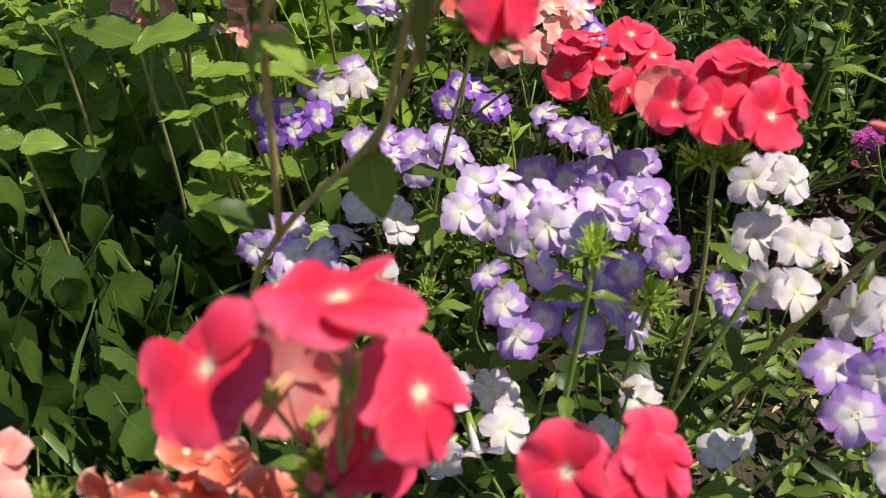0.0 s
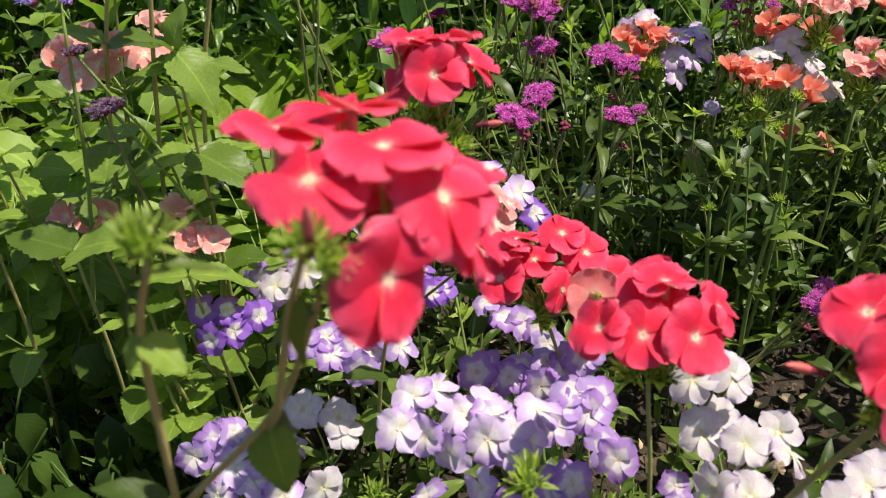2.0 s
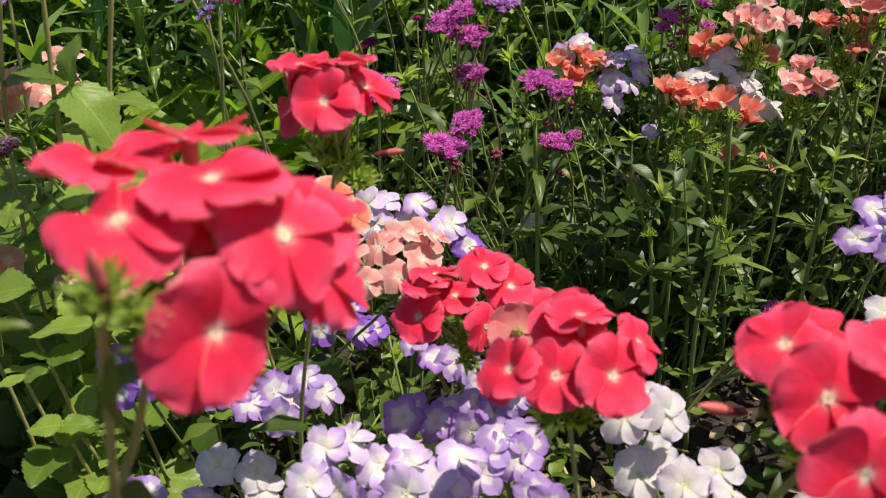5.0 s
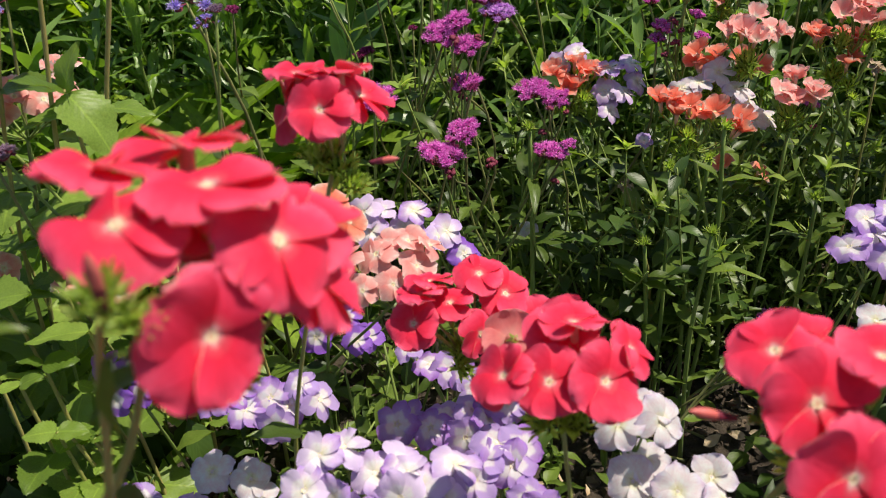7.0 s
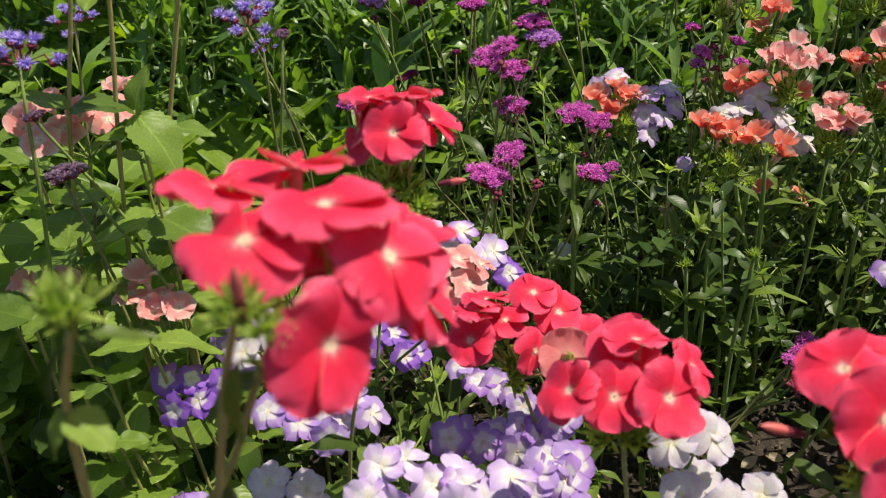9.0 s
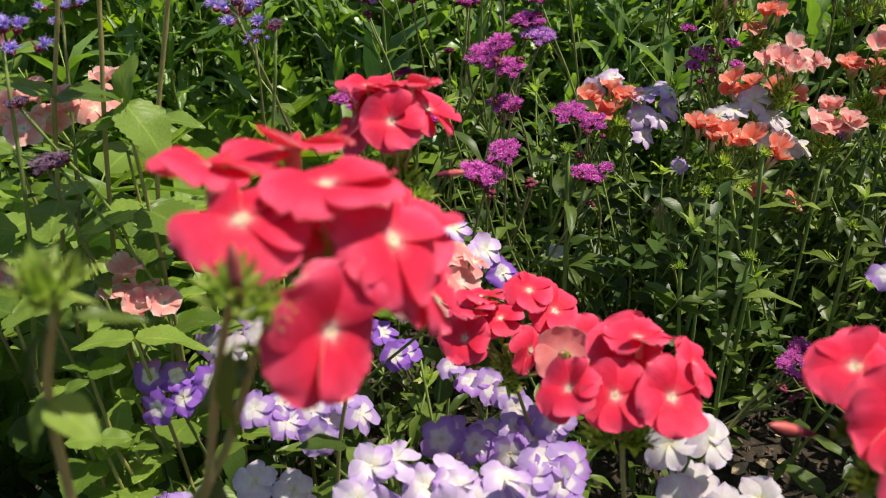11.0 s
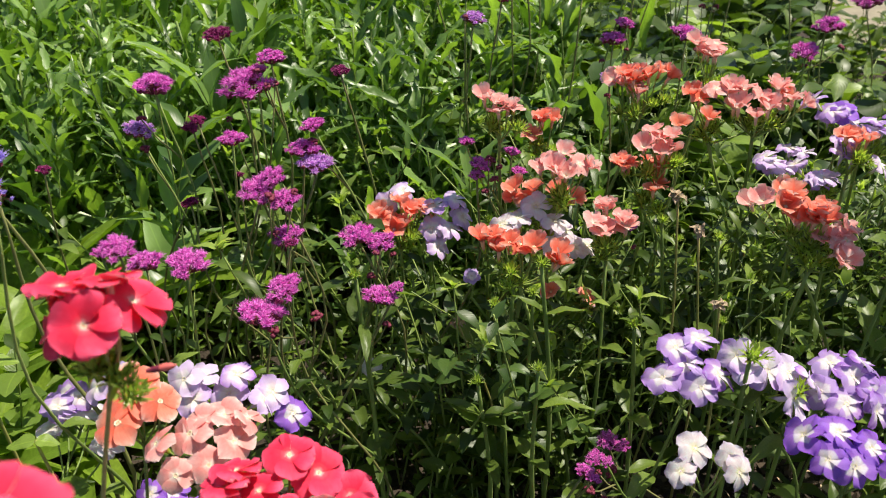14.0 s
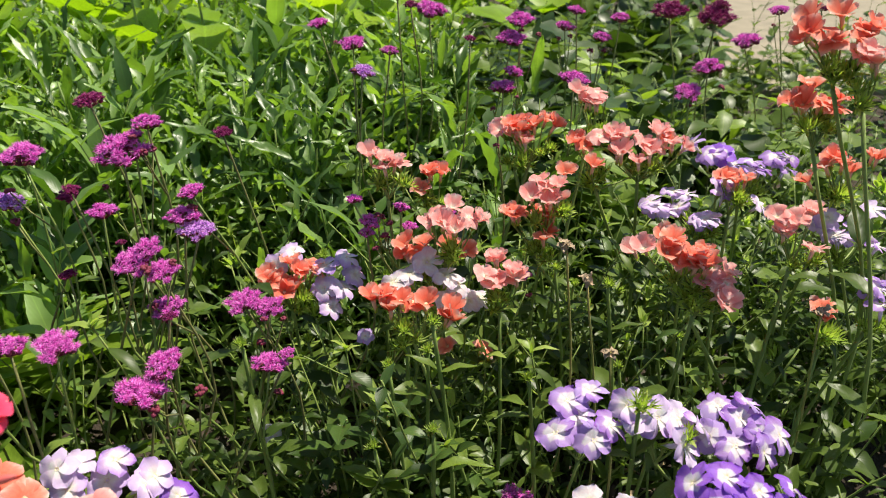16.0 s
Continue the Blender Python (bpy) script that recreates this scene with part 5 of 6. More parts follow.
for at, size in (((0.423, 0.62, 0.304), 0.014), ((0.42, 0.58, 0.292), 0.012), ((0.413, 0.53, 0.259), 0.011), ((0.245, 0.62, 0.218), 0.012), ((0.107, 0.27, 0.163), 0.01), ((0.205, 0.31, 0.215), 0.007), ((0.567, 0.5, 0.275), 0.014)):
    withered(at, size)

# a bare cut stem crossing the bed
cut = thing("cut_stem", (0.09, 0.26, 0.0), "bare green stem with a cut end", "stem")
v, f = tube(smooth_line([Vector((0, 0, 0)), Vector((0.03, 0.0, 0.12)), Vector((0.067, 0.021, 0.233))], 6), 0.0014, 0.0012, 8, 0.1)
part("stem", mesh_of("stem", v, f, [STEM]), cut)


# ---------------------------------------------------------------- leafy plants without flowers


def leafy(name, words, category, group, tall, shape, size, gap, rise, mat, thick=0.0015):
    """An upright plant with crosswise pairs of leaves, as one thing with each leaf a part."""
    plant = thing(name, (0, 0, 0), words, category, group)
    top = Vector((rnd.uniform(-0.35, 0.35) * tall, rnd.uniform(-0.25, 0.25) * tall, tall))
    line = smooth_line([Vector(), top * 0.5 + Vector((rnd.uniform(-0.018, 0.018), rnd.uniform(-0.014, 0.014), 0)), top], 6)
    v, f = tube(line, thick, thick * 0.6, 6, 0.1)
    part("stem", mesh_of("stem", v, f, [mat]), plant)
    z, a = rnd.uniform(0.2, 0.35) * tall, rnd.uniform(0, 6)
    while z < tall:
        at = line[int(z / tall * (len(line) - 1))]
        for n in (0, math.pi):
            leaf(plant, shape, at, heading(a + n + rnd.uniform(-0.3, 0.3), rnd.uniform(*rise)), size * rnd.uniform(0.65, 1.2), rnd.uniform(-0.5, 0.5))
        a += 1.57
        z += gap * rnd.uniform(0.8, 1.3)
    return plant


def spread(sources, count, xs, ys, seed, lift=(0.8, 1.15), skip=None):
    r = random.Random(seed)
    for src in sources:
        src.location = (r.uniform(*xs), r.uniform(*ys), 0)
    done = 0
    while done < count:
        x, y = r.uniform(*xs), r.uniform(*ys)
        if skip and skip(x, y):
            continue
        s = r.uniform(*lift)
        copy_thing(sources[done % len(sources)], Matrix.LocRotScale((x, y, 0), Euler((r.uniform(-0.12, 0.12), r.uniform(-0.12, 0.12), r.uniform(0, 6.3))), (s, s, s)))
        done += 1


spread([leafy("leafy_shoot", "leafy green phlox shoot without flowers", "phlox", "leafy phlox shoots", h, shape, 0.031, 0.03, (-0.5, 0.7), STEM, 0.0014) for h, shape in ((0.15, "ovate"), (0.18, "lance"), (0.13, "ovate"), (0.2, "ovate"), (0.16, "lance"), (0.22, "ovate"))], 42, (0.02, 0.62), (0.26, 0.8), 31, (0.75, 1.1), lambda x, y: (x < 0.13 and y > 0.5) or noise.noise((x * 10, y * 10, 3.3)) < 0.06 or (y < 0.62 and 0.14 < x < 0.46 and noise.noise((x * 23, y * 23, 1.3)) < 0.42))
spread([leafy("long_leaf_plant", "bright green plant with long narrow wavy leaves", "plant", "long-leaved plants", h, "blade", 0.088, 0.024, (0.35, 1.35), STEM, 0.002) for h in (0.26, 0.3, 0.34, 0.28, 0.36)], 75, (-0.35, 0.6), (0.88, 1.35), 33, (0.8, 1.15), lambda x, y: x < 0.2 and y < 1.05)


# ---------------------------------------------------------------- strap-leaved rosettes and tall lime leaves


def rosette(place, count, size, words, shape="lance", lift=(0.5, 1.35)):
    plant = thing("strap_leaf_plant", (place[0], place[1], 0), words, "plant", "strap-leaved plants")
    v, f = tube([Vector((0, 0, 0)), Vector((0, 0, 0.02)), Vector((0, 0, 0.05))], 0.006, 0.004, 8)
    part("crown", mesh_of("crown", v, f, [STEM]), plant)
    for k in range(count):
        part("leaf", rnd.choice(STRAPS), plant, aim(Vector((0, 0, 0.03)), heading(k * 2.4, rnd.uniform(*lift)), size * rnd.uniform(0.75, 1.15), rnd.uniform(-0.3, 0.3), True))
    return plant


STRAPS = []
for k in range(4):
    v, f, uv = leaf_template("strap", 20 + k, 10)
    STRAPS.append(mesh_of("leaf", v, [tuple(q) for q in f.tolist()], [STRAP], uvs=uv))
for x, y, n, size in ((-0.09, 0.77, 15, 0.15), (-0.17, 0.83, 16, 0.17), (-0.26, 0.78, 14, 0.16), (-0.11, 0.92, 15, 0.2), (-0.2, 0.96, 15, 0.22), (-0.06, 1.0, 14, 0.2), (-0.16, 0.72, 13, 0.13), (-0.32, 0.9, 14, 0.18)):
    rosette((x, y), n, size, "rosette of glossy strap-shaped yellow green leaves")


def lime_plant(x, y, tall, pairs, size):
    plant = thing("lime_leaf_plant", (x, y, 0), "tall plant with large bright lime green leaves", "plant", "lime-leaved plants")
    line = smooth_line([Vector(), Vector((0.01, 0, tall * 0.5)), Vector((0, 0.01, tall))], 5)
    v, f = tube(line, 0.003, 0.002, 7)
    part("stem", mesh_of("stem", v, f, [STEM]), plant)
    for k in range(pairs):
        for n in (0, math.pi):
            leaf(plant, "lime", line[int((1 - 0.6 * k / pairs) * (len(line) - 1))], heading(k * 1.3 + n + rnd.uniform(-0.3, 0.3), rnd.uniform(-0.1, 0.8)), size * rnd.uniform(0.7, 1.2), rnd.uniform(-0.4, 0.4))


for x, y, tall, size in ((0.12, 1.5, 0.42, 0.11), (0.22, 1.55, 0.44, 0.12), (0.33, 1.45, 0.41, 0.11), (0.42, 1.6, 0.42, 0.12), (-0.25, 1.3, 0.42, 0.11), (-0.4, 1.45, 0.44, 0.12), (-0.15, 1.6, 0.45, 0.12), (0.55, 1.7, 0.4, 0.11), (0.02, 1.75, 0.44, 0.12), (-0.33, 1.15, 0.36, 0.1)):
    lime_plant(x, y, tall, 3, size)


# ---------------------------------------------------------------- two small daisies among the leaves
RAY_WHITE = plain("white ray", (0.7, 0.7, 0.66), (0.8, 0.8, 0.77), 20.0, 0.6, 0.1)
RAY_GOLD = plain("golden ray", (0.7, 0.36, 0.02), (0.8, 0.5, 0.04), 20.0, 0.6, 0.1)
DISC = plain("yellow disc", (0.6, 0.36, 0.02), (0.75, 0.5, 0.05), 60.0, 0.7, 0.6)


def daisy(top, size, ray, rays, words):
    top = Vector(top)
    plant = thing("daisy", (top.x, top.y + 0.01, 0), words, "daisy")
    foot = plant.location
    v, f = tube(smooth_line([Vector(), (top - foot) * 0.5 + Vector((0.008, 0, 0)), top - foot], 5), 0.0014, 0.001, 6)
    part("stem", mesh_of("stem", v, f, [STEM]), plant)
    face = aim(top - foot, (-0.1, -0.5, 1), size)
    v, f, uv = leaf_template("lance", 4, 6, 3)
    me = mesh_of("petal", v * 0.5, [tuple(q) for q in f.tolist()], [ray], uvs=uv)
    for k in range(rays):
        part("petal", me, plant, face @ pose(0, 0, 0, rnd.uniform(-6, 10), 0, k * 360 / rays))
    dome = [(0.17 * math.cos(a) * c, 0.17 * math.sin(a) * c, 0.02 + 0.1 * z) for c, z in ((1, 0), (0.8, 0.6), (0.4, 0.95)) for a in [k * math.tau / 10 for k in range(10)]]
    quads = [(i * 10 + k, i * 10 + (k + 1) % 10, i * 10 + 10 + (k + 1) % 10, i * 10 + 10 + k) for i in range(2) for k in range(10)] + [tuple(range(20, 30))]
    part("disc", mesh_of("disc", dome, quads, [DISC]), plant, face)


daisy((-0.083, 1.250, 0.429), 0.045, RAY_WHITE, 14, "white daisy with a yellow centre among tall leaves")
daisy((-0.264, 1.457, 0.052), 0.014, RAY_GOLD, 9, "tiny golden yellow flower among green leaves")


# ---------------------------------------------------------------- leafy filling between the flowers


class Heap:
    """Many leaves and stems gathered into one mesh of quads."""

    def __init__(self, seed):
        self.v, self.f, self.uv, self.m, self.count = [], [], [], [], 0
        self.r = random.Random(seed)
        self.temps = {}

    def leaf(self, shape, foot, direction, size, slot, roll=0.0):
        key = (shape, self.r.randrange(6))
        if key not in self.temps:
            self.temps[key] = leaf_template(shape, key[1], 9 if shape in ("broad", "blade") else 6 if shape != "sepal" else 4, 3)
        v, f, uv = self.temps[key]
        m = np.array(aim(foot, direction, size, roll, True))
        self.add(v @ m[:3, :3].T + m[:3, 3], f, uv, slot)

    def add(self, v, f, uv, slot):
        self.v.append(v)
        self.f.append(np.asarray(f) + self.count)
        self.uv.append(uv)
        self.m.append(np.full(len(f), slot))
        self.count += len(v)

    def stalk(self, points, r0, r1, slot):
        v, f = tube(points, r0, r1, 4)
        self.add(np.array(v), np.array([q for q in f if len(q) == 4]), np.full((len(v), 2), 0.5), slot)

    def finish(self, name, mats, label, category):
        me = mesh_of(name, np.concatenate(self.v).tolist(), np.concatenate(self.f).tolist(), mats, np.concatenate(self.m).astype(np.int32), np.concatenate(self.uv))
        return tagged(new(name, me), label, category, kind="stuff")


def shoot(h, x, y, tall, shape, size, slots, gap=0.022, lean=0.38, tuft=False, rise=(0.0, 0.8)):
    """A leafy upright shoot: pairs of leaves crosswise up a stalk."""
    r = h.r
    top = Vector((x + r.uniform(-lean, lean) * tall, y + r.uniform(-lean, lean) * tall, tall))
    line = smooth_line([Vector((x, y, 0)), Vector((x, y, 0)).lerp(top, 0.5) + Vector((r.uniform(-0.2, 0.2), r.uniform(-0.16, 0.16), 0)) * tall, top], 4)
    h.stalk(line, 0.0011, 0.0007, slots[1])
    a = r.uniform(0, 6)
    z = r.uniform(0.2, 0.4) * tall
    while z < tall:
        p = line[min(len(line) - 1, int(z / tall * (len(line) - 1)))].lerp(line[min(len(line) - 1, int(z / tall * (len(line) - 1)) + 1)], (z / tall * (len(line) - 1)) % 1)
        for k in (0, math.pi):
            if r.random() < 0.9:
                h.leaf(shape, p, heading(a + k + r.uniform(-0.3, 0.3), r.uniform(*rise)), size * r.uniform(0.6, 1.2), slots[0], r.uniform(-0.4, 0.4))
        a += 1.57
        z += gap * r.uniform(0.7, 1.4)
    if tuft:
        for k in range(r.randint(4, 9)):
            h.leaf(r.choice(("ovate", "lance", "sepal")), top + Vector((0, 0, r.uniform(-0.006, 0.002))), heading(r.uniform(0, 6.3), r.uniform(0.2, 1.4)), r.uniform(0.008, 0.019), slots[2])


def bed_height(x, y):
    """How tall the green stands at a place of the bed."""
    h = 0.12 + 0.05 * noise.noise((x * 6, y * 6, 0.3))
    if x > 0.2 and y > 0.42:
        h += 0.07
    if y > 0.62:
        h += 0.05
    if 0.0 < x < 0.25 and y > 0.48:
        h += 0.05
    if x < 0.0 and y > 0.45:
        h += 0.05
    return max(0.04, h)


heap = Heap(1)
for k in range(900):
    x, y = heap.r.uniform(-0.05, 0.95), heap.r.uniform(0.14, 1.15)
    if y < 0.2 and abs(x) < 0.06 or noise.noise((x * 11, y * 11, 8.5)) < (0.2 if 0.08 < x < 0.55 and y < 0.8 else -0.05):
        continue
    if 0.44 < x < 0.8 and y < 0.6 and heap.r.random() < 0.5:
        continue
    if (0.13 < x < 0.5 and 0.38 < y < 0.64 and heap.r.random() < 0.9) or (x < 0.14 and 0.52 < y < 1.0 and heap.r.random() < 0.65):
        continue
    # slot 3 paints the shade of the middle bed into most shoots' leaf colour
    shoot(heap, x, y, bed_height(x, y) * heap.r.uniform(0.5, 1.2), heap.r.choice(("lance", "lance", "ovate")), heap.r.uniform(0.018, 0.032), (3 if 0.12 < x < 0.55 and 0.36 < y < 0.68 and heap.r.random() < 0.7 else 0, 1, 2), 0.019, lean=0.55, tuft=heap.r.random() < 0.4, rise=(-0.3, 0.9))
heap.finish("phlox_foliage", [LEAF, STEM, SEPAL, GREEN_DARK_SHADE], "dense green phlox shoots with narrow leaves over dark soil", "foliage")


heap = Heap(9)
for k in range(540):
    x, y = heap.r.uniform(0.2, 0.95), heap.r.uniform(0.46, 0.92)
    if y < 0.62 and heap.r.random() < 0.95 or noise.noise((x * 13, y * 13, 2.5)) < 0.0:
        continue
    tall = (0.13 + 0.13 * min(1, max(0, (y - 0.46) * 5))) * heap.r.uniform(0.55, 1.12)
    # a third of the shoots take the shade-darkened leaf colour, for dark gaps
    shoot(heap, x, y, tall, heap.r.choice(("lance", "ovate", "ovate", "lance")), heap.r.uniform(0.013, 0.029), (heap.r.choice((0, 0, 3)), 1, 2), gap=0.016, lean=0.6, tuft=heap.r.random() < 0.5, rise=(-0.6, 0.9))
heap.finish("fine_foliage", [LEAF, STEM, SEPAL, GREEN_DARK_SHADE], "fine narrow phlox leaves and bud tips crowding under the flowers", "foliage")


def bare(x, y, r):
    """Where the soil shows between the plants."""
    if x < -0.04 and y < 0.45 and r.random() < 0.95:
        return True
    if 0.44 < x < 0.8 and y < 0.6 and r.random() < 0.7:
        return True
    if x > 0.05:
        return noise.noise((x * 7, y * 7, 5)) > (-0.12 if 0.38 < y < 0.6 else 0.25 if y < 0.38 else 0.0)
    return noise.noise((x * 7, y * 7, 5)) > 0.45


# seedlings at the front of the bed stand singly, the rest are gathered
heap = Heap(11)
singles = 0
for k in range(2700):
    x, y = heap.r.uniform(-0.7, 1.0), heap.r.uniform(0.08, 1.1)
    if bare(x, y, heap.r):
        continue
    a = heap.r.uniform(0, 6)
    leaves = [(heap.r.choice(("lance", "lance", "ovate", "sepal")), heap.r.uniform(0.008, 0.06), heading(a + n * 1.9, heap.r.uniform(-0.2, 0.9)), heap.r.uniform(0.012, 0.027)) for n in range(heap.r.randint(3, 6))]
    if singles < 290 and -0.14 < x < 0.5 and 0.2 < y < 0.62:
        singles += 1
        plant = thing("seedling", (x, y, 0), "small green seedling growing from the soil", "seedling", "seedlings on the soil")
        v, w = tube([Vector(), Vector((0.001, 0, 0.5 * max(q[1] for q in leaves))), Vector((0, 0.001, max(q[1] for q in leaves)))], 0.0009, 0.0006, 5)
        part("stem", mesh_of("stem", v, w, [STEM]), plant)
        for shape, z, way, size in leaves:
            leaf(plant, shape, Vector((0, 0, z)), way, size)
        continue
    for shape, z, way, size in leaves:
        heap.leaf(shape, Vector((x, y, z)), way, size, 0)
heap.finish("ground_cover", [LEAF], "low seedlings and leaves covering the soil", "foliage")

heap = Heap(2)
for k in range(620):
    x, y = heap.r.uniform(-0.75, 0.02), heap.r.uniform(0.22, 1.1)
    if y < (0.5 if x < -0.15 else 0.455) and x > -0.45:
        continue
    if x > -0.17 and 0.36 < y < (0.62 if x > -0.1 else 0.5):
        continue
    if noise.noise((x * 11, y * 11, 4.4)) > 0.12 or (x > -0.1 and y > 0.5):
        continue
    if x > -0.32 and y > 0.66 and heap.r.random() < 0.96:
        continue
    tall = (0.05 + 0.2 * min(1, max(0, (y - 0.36) / 0.22))) * heap.r.uniform(0.4, 1.1)
    shoot(heap, x, y, tall, "broad" if heap.r.random() < 0.7 else "ovate", heap.r.uniform(0.028, 0.052), (0, 1), gap=0.032, rise=(-0.2, 0.7))
heap.finish("broadleaf_foliage", [BROAD, STEM], "leafy undergrowth with broad toothed green leaves", "foliage")

heap = Heap(3)
for k in range(1050):
    y = heap.r.uniform(0.85, 2.1)
    x = heap.r.uniform(-0.9, 0.62)
    if x > 0.32 and y < 1.5 and heap.r.random() < 0.6:
        continue
    if (x < 0.12 and y < 1.12 or x < 0.42 and y < 1.12) and heap.r.random() < 0.85:
        continue
    shoot(heap, x, y, heap.r.uniform(0.18, 0.37), heap.r.choice(("blade", "blade", "blade", "lance")), heap.r.uniform(0.045, 0.09), (0, 1), gap=0.02, rise=(0.5, 1.45))
heap.finish("long_leaf_foliage", [BLADE, STEM], "tall bright green plants with long narrow drooping leaves", "foliage")

heap = Heap(6)
for k in range(620):
    x = heap.r.uniform(0.5, 2.1)
    y = heap.r.uniform(0.6, 2.1)
    if x < 0.95 and y < 0.88:
        continue
    low = x + 0.45 * y > 1.6
    shoot(heap, x, y, heap.r.uniform(0.14, 0.24) * (0.45 if low else 1.0) + (0.1 if x < 0.9 else 0.0) * min(1, max(0, y - 0.9) * 4), heap.r.choice(("ovate", "broad", "lance")), 0.045, (0, 1), gap=0.026)
for k in range(200):
    y = heap.r.uniform(1.5, 3.1)
    x = heap.r.uniform(0.62 * y - 0.35, 0.7 * y + 0.12)
    shoot(heap, x, y, heap.r.uniform(0.16, 0.36), heap.r.choice(("ovate", "lance", "broad")), heap.r.uniform(0.05, 0.085), (heap.r.choice((0, 3, 3)), 1), gap=0.035, rise=(-0.5, 0.9))
for k in range(26):
    y = heap.r.uniform(1.2, 2.2)
    shoot(heap, y * heap.r.uniform(0.82, 1.15), y, heap.r.uniform(0.2, 0.34), heap.r.choice(("ovate", "lance")), heap.r.uniform(0.03, 0.05), (0, 1), gap=0.045, rise=(-0.2, 0.9))
# slot 3: deep green leaves, the shade between them mixed into the colour
for k in range(270):
    x, y = heap.r.uniform(0.34, 0.95), heap.r.uniform(0.95, 1.6)
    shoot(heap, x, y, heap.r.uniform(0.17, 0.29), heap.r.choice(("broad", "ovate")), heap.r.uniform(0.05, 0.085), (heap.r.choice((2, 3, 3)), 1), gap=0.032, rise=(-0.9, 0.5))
heap.finish("far_bed_foliage", [LEAF, STEM, BROAD, GREEN_DARK_SHADE], "mixed green leaves at the far edge of the bed", "foliage")

heap = Heap(4)
for k in range(420):
    y = heap.r.uniform(1.7, 4.8)
    x = heap.r.uniform(-2.4, 1.0 + (y - 1.8) * 0.3)
    shoot(heap, x, y, heap.r.uniform(0.15, 0.4), "lime", heap.r.uniform(0.1, 0.18), (0, 1), gap=0.06, rise=(0.1, 0.9))
heap.finish("lime_foliage", [LIME, STEM], "bright lime green broad leaves behind the flower bed", "foliage")

heap = Heap(5)
for k in range(260):
    x, y = heap.r.uniform(-0.42, -0.07), heap.r.uniform(0.14, 0.5)
    # every fifth blade stays bright green; the others are coloured as if shaded
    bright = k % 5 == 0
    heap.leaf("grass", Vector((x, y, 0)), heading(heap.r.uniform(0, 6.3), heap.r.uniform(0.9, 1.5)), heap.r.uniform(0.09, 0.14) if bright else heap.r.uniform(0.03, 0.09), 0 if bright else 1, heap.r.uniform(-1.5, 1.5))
heap.finish("grass", [BLADE, GRASS_SHADE], "loose green grass blades growing from the soil, most darkened as shade", "grass")

# low leaves hung steeply and coloured dark, standing in for shade over the soil
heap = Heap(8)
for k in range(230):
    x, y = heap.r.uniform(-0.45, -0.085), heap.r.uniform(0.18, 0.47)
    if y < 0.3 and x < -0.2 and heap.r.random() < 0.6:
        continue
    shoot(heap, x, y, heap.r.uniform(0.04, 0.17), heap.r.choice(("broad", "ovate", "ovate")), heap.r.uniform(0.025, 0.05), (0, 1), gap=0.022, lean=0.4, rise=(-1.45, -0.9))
heap.finish("shaded_foliage", [GREEN_DARK_SHADE, GREEN_DARK_SHADE], "drooping leaves low over the soil, their dark green carrying painted shade", "foliage")

# ---------------------------------------------------------------- ground
verts, faces = [], []
N = 90
for j in range(N + 1):
    for i in range(N + 1):
        x, y = -1.2 + 3.4 * i / N, -0.6 + 3.4 * j / N
        verts.append((x, y, 0.012 * noise.noise((x * 9, y * 9, 0)) + 0.006 * noise.noise((x * 31, y * 31, 2)) - 0.004))
for j in range(N):
    for i in range(N):
        a = j * (N + 1) + i
        faces.append((a, a + 1, a + N + 2, a + N + 1))
o = len(verts)
R = 900
border = [(-1.2, -0.6), (2.2, -0.6), (2.2, 2.8), (-1.2, 2.8)]
verts += [(x, y, -0.012) for x, y in border] + [(x * R, y * R, -0.012) for x, y in ((-1, -1), (1, -1), (1, 1), (-1, 1))]
for k in range(4):
    a, b = k, (k + 1) % 4
    faces.append((o + a, o + 4 + a, o + 4 + b, o + b))
tagged(new("ground", mesh_of("ground", verts, faces, [SOIL])), "dark crumbly garden soil", "ground", kind="structure")

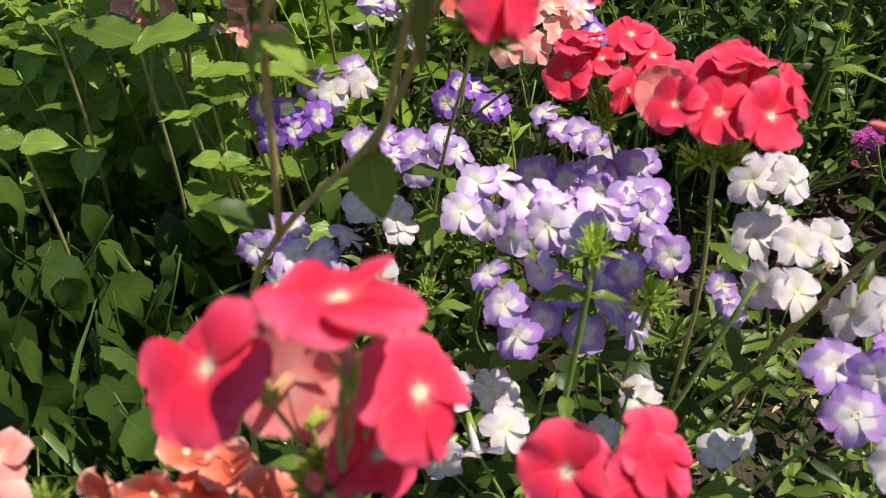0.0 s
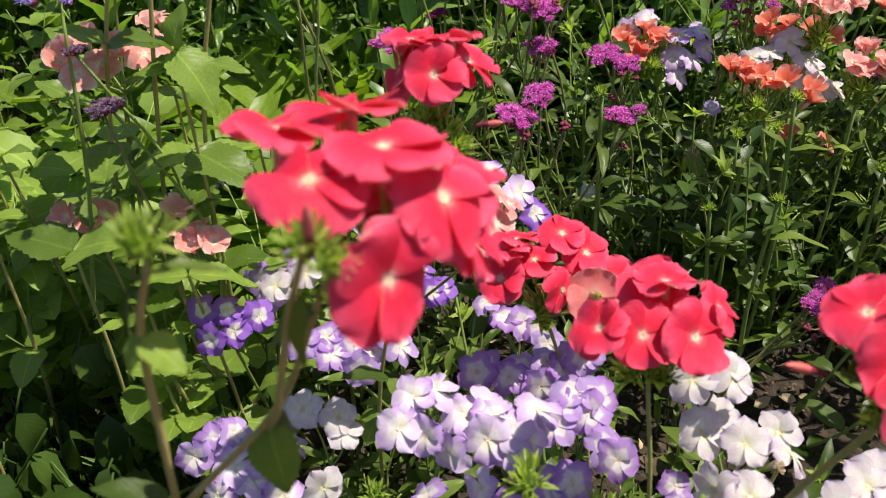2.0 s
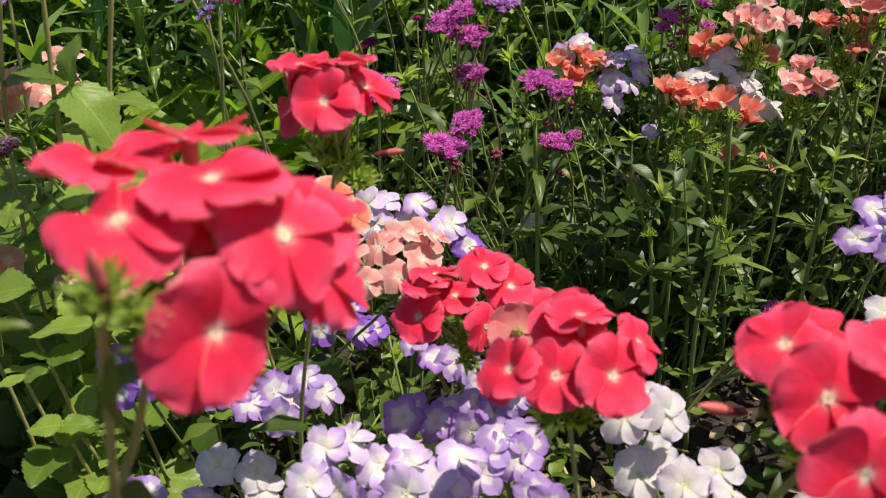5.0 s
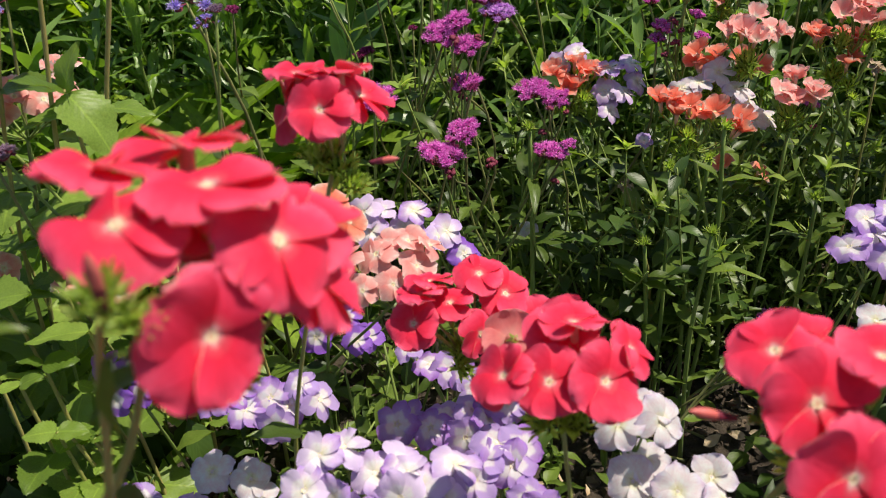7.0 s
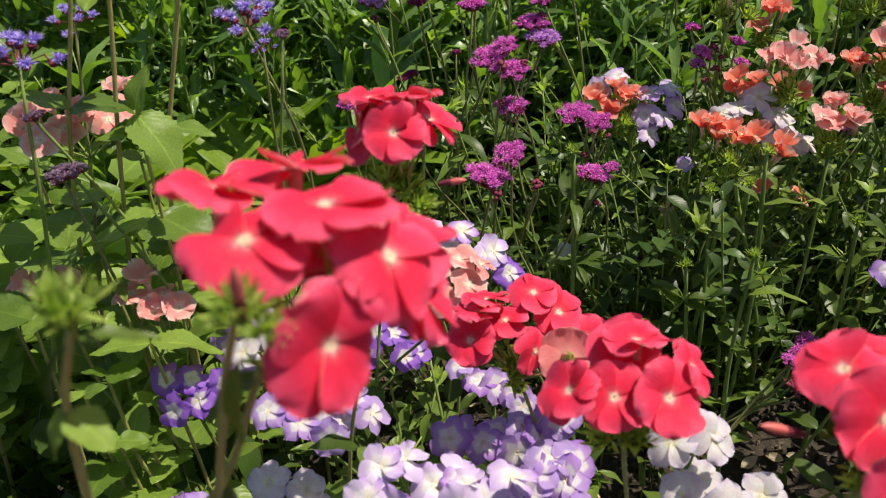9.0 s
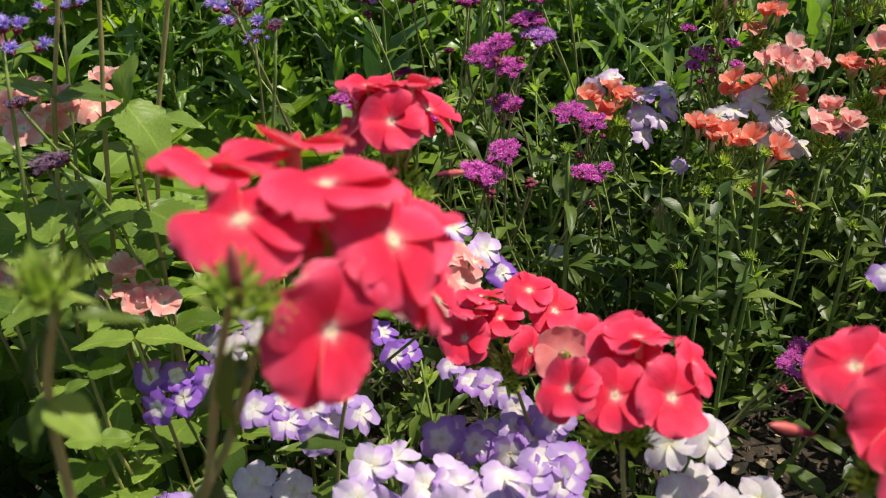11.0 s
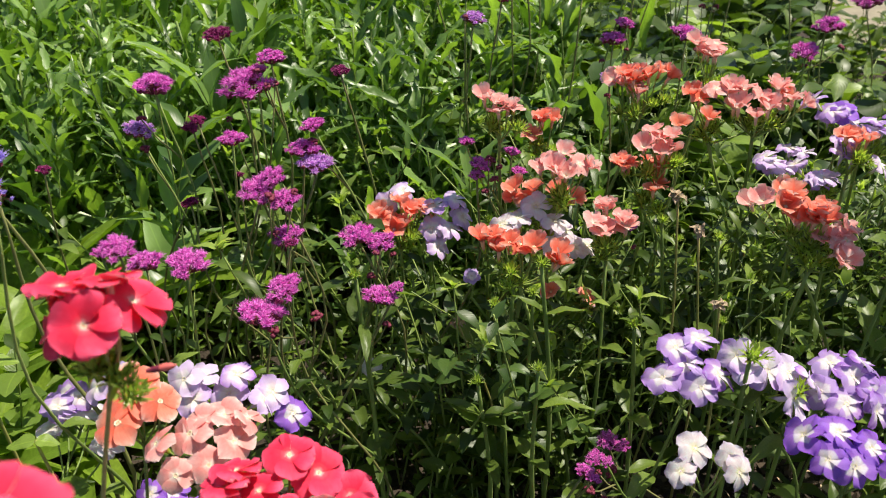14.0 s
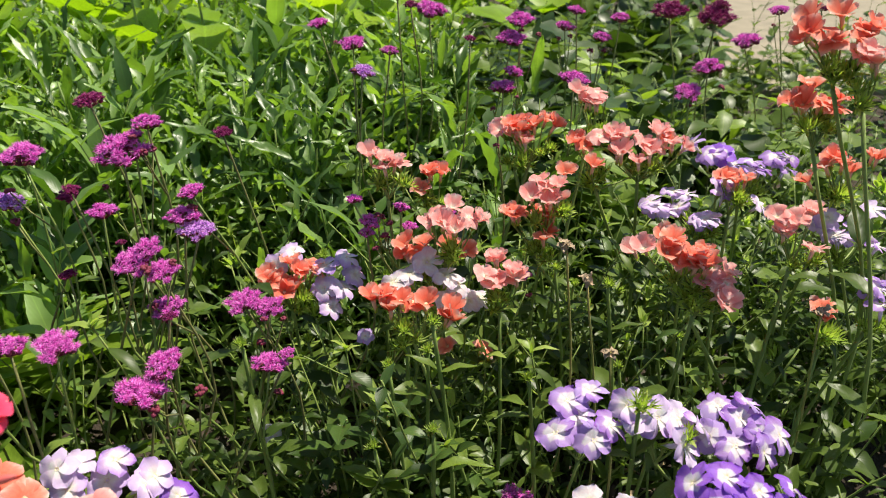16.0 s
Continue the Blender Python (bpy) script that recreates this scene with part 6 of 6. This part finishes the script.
heap = Heap(5)
cv, cf = ball(Vector((0, 0, 0)), 1.0)
cv = np.array(cv)
cq = np.array([q if len(q) == 4 else (*q, q[2]) for q in cf])
for k in range(7000):
    near_soil = k % 4
    x, y = (heap.r.uniform(-0.1, 0.62), heap.r.uniform(0.16, 0.68)) if near_soil else (heap.r.uniform(-0.5, 0.95), heap.r.uniform(0.1, 1.0))
    size = 0.0012 + 0.0065 * heap.r.random() ** 4
    lump = cv * np.array([heap.r.uniform(0.7, 1.4), heap.r.uniform(0.7, 1.4), heap.r.uniform(0.5, 0.9)]) + np.array([[heap.r.uniform(-0.3, 0.3) for c in range(3)] for q in cv])
    m = np.array(Euler((heap.r.uniform(0, 6), heap.r.uniform(0, 6), 0)).to_matrix())
    z = 0.012 * noise.noise((x * 9, y * 9, 0)) + 0.006 * noise.noise((x * 31, y * 31, 2)) - 0.004
    heap.add(lump @ m.T * size + np.array([x, y, z + size * 0.2]), cq, np.zeros((len(cv), 2)), 0)
me = bpy.data.meshes.new("soil_clods")
me.from_pydata(np.concatenate(heap.v).tolist(), [], [tuple(dict.fromkeys(q)) for q in np.concatenate(heap.f).tolist()])
me.materials.append(CLOD)
tagged(new("soil_clods", me), "small brown clods lying on the soil", "soil", kind="stuff")

heap = Heap(15)
for k in range(420):
    x, y = heap.r.uniform(-0.1, 0.65), heap.r.uniform(0.16, 0.7)
    heap.leaf(heap.r.choice(("lance", "ovate", "sepal")), Vector((x, y, 0.006 + 0.006 * heap.r.random())), heading(heap.r.uniform(0, 6.3), heap.r.uniform(-0.15, 0.25)), heap.r.uniform(0.006, 0.02), 0, heap.r.uniform(-1.2, 1.2))
heap.finish("leaf_litter", [WITHERED], "dry tan leaf and petal scraps on the soil", "litter")

bm = bmesh.new()
vs = [bm.verts.new((x, y, 0.012)) for x, y in ((1.58, 1.92), (3.5, 1.1), (12, 1.1), (12, 14), (7.4, 14), (2.5, 3.35))]
face = bm.faces.new(vs)
ext = bmesh.ops.extrude_face_region(bm, geom=[face])
bmesh.ops.translate(bm, verts=[g for g in ext["geom"] if isinstance(g, bmesh.types.BMVert)], vec=(0, 0, -0.03))
me = bpy.data.meshes.new("path")
bm.to_mesh(me)
bm.free()
me.materials.append(PATH_SAND)
tagged(new("path", me), "pale sandy garden path beyond the bed", "path", kind="structure")
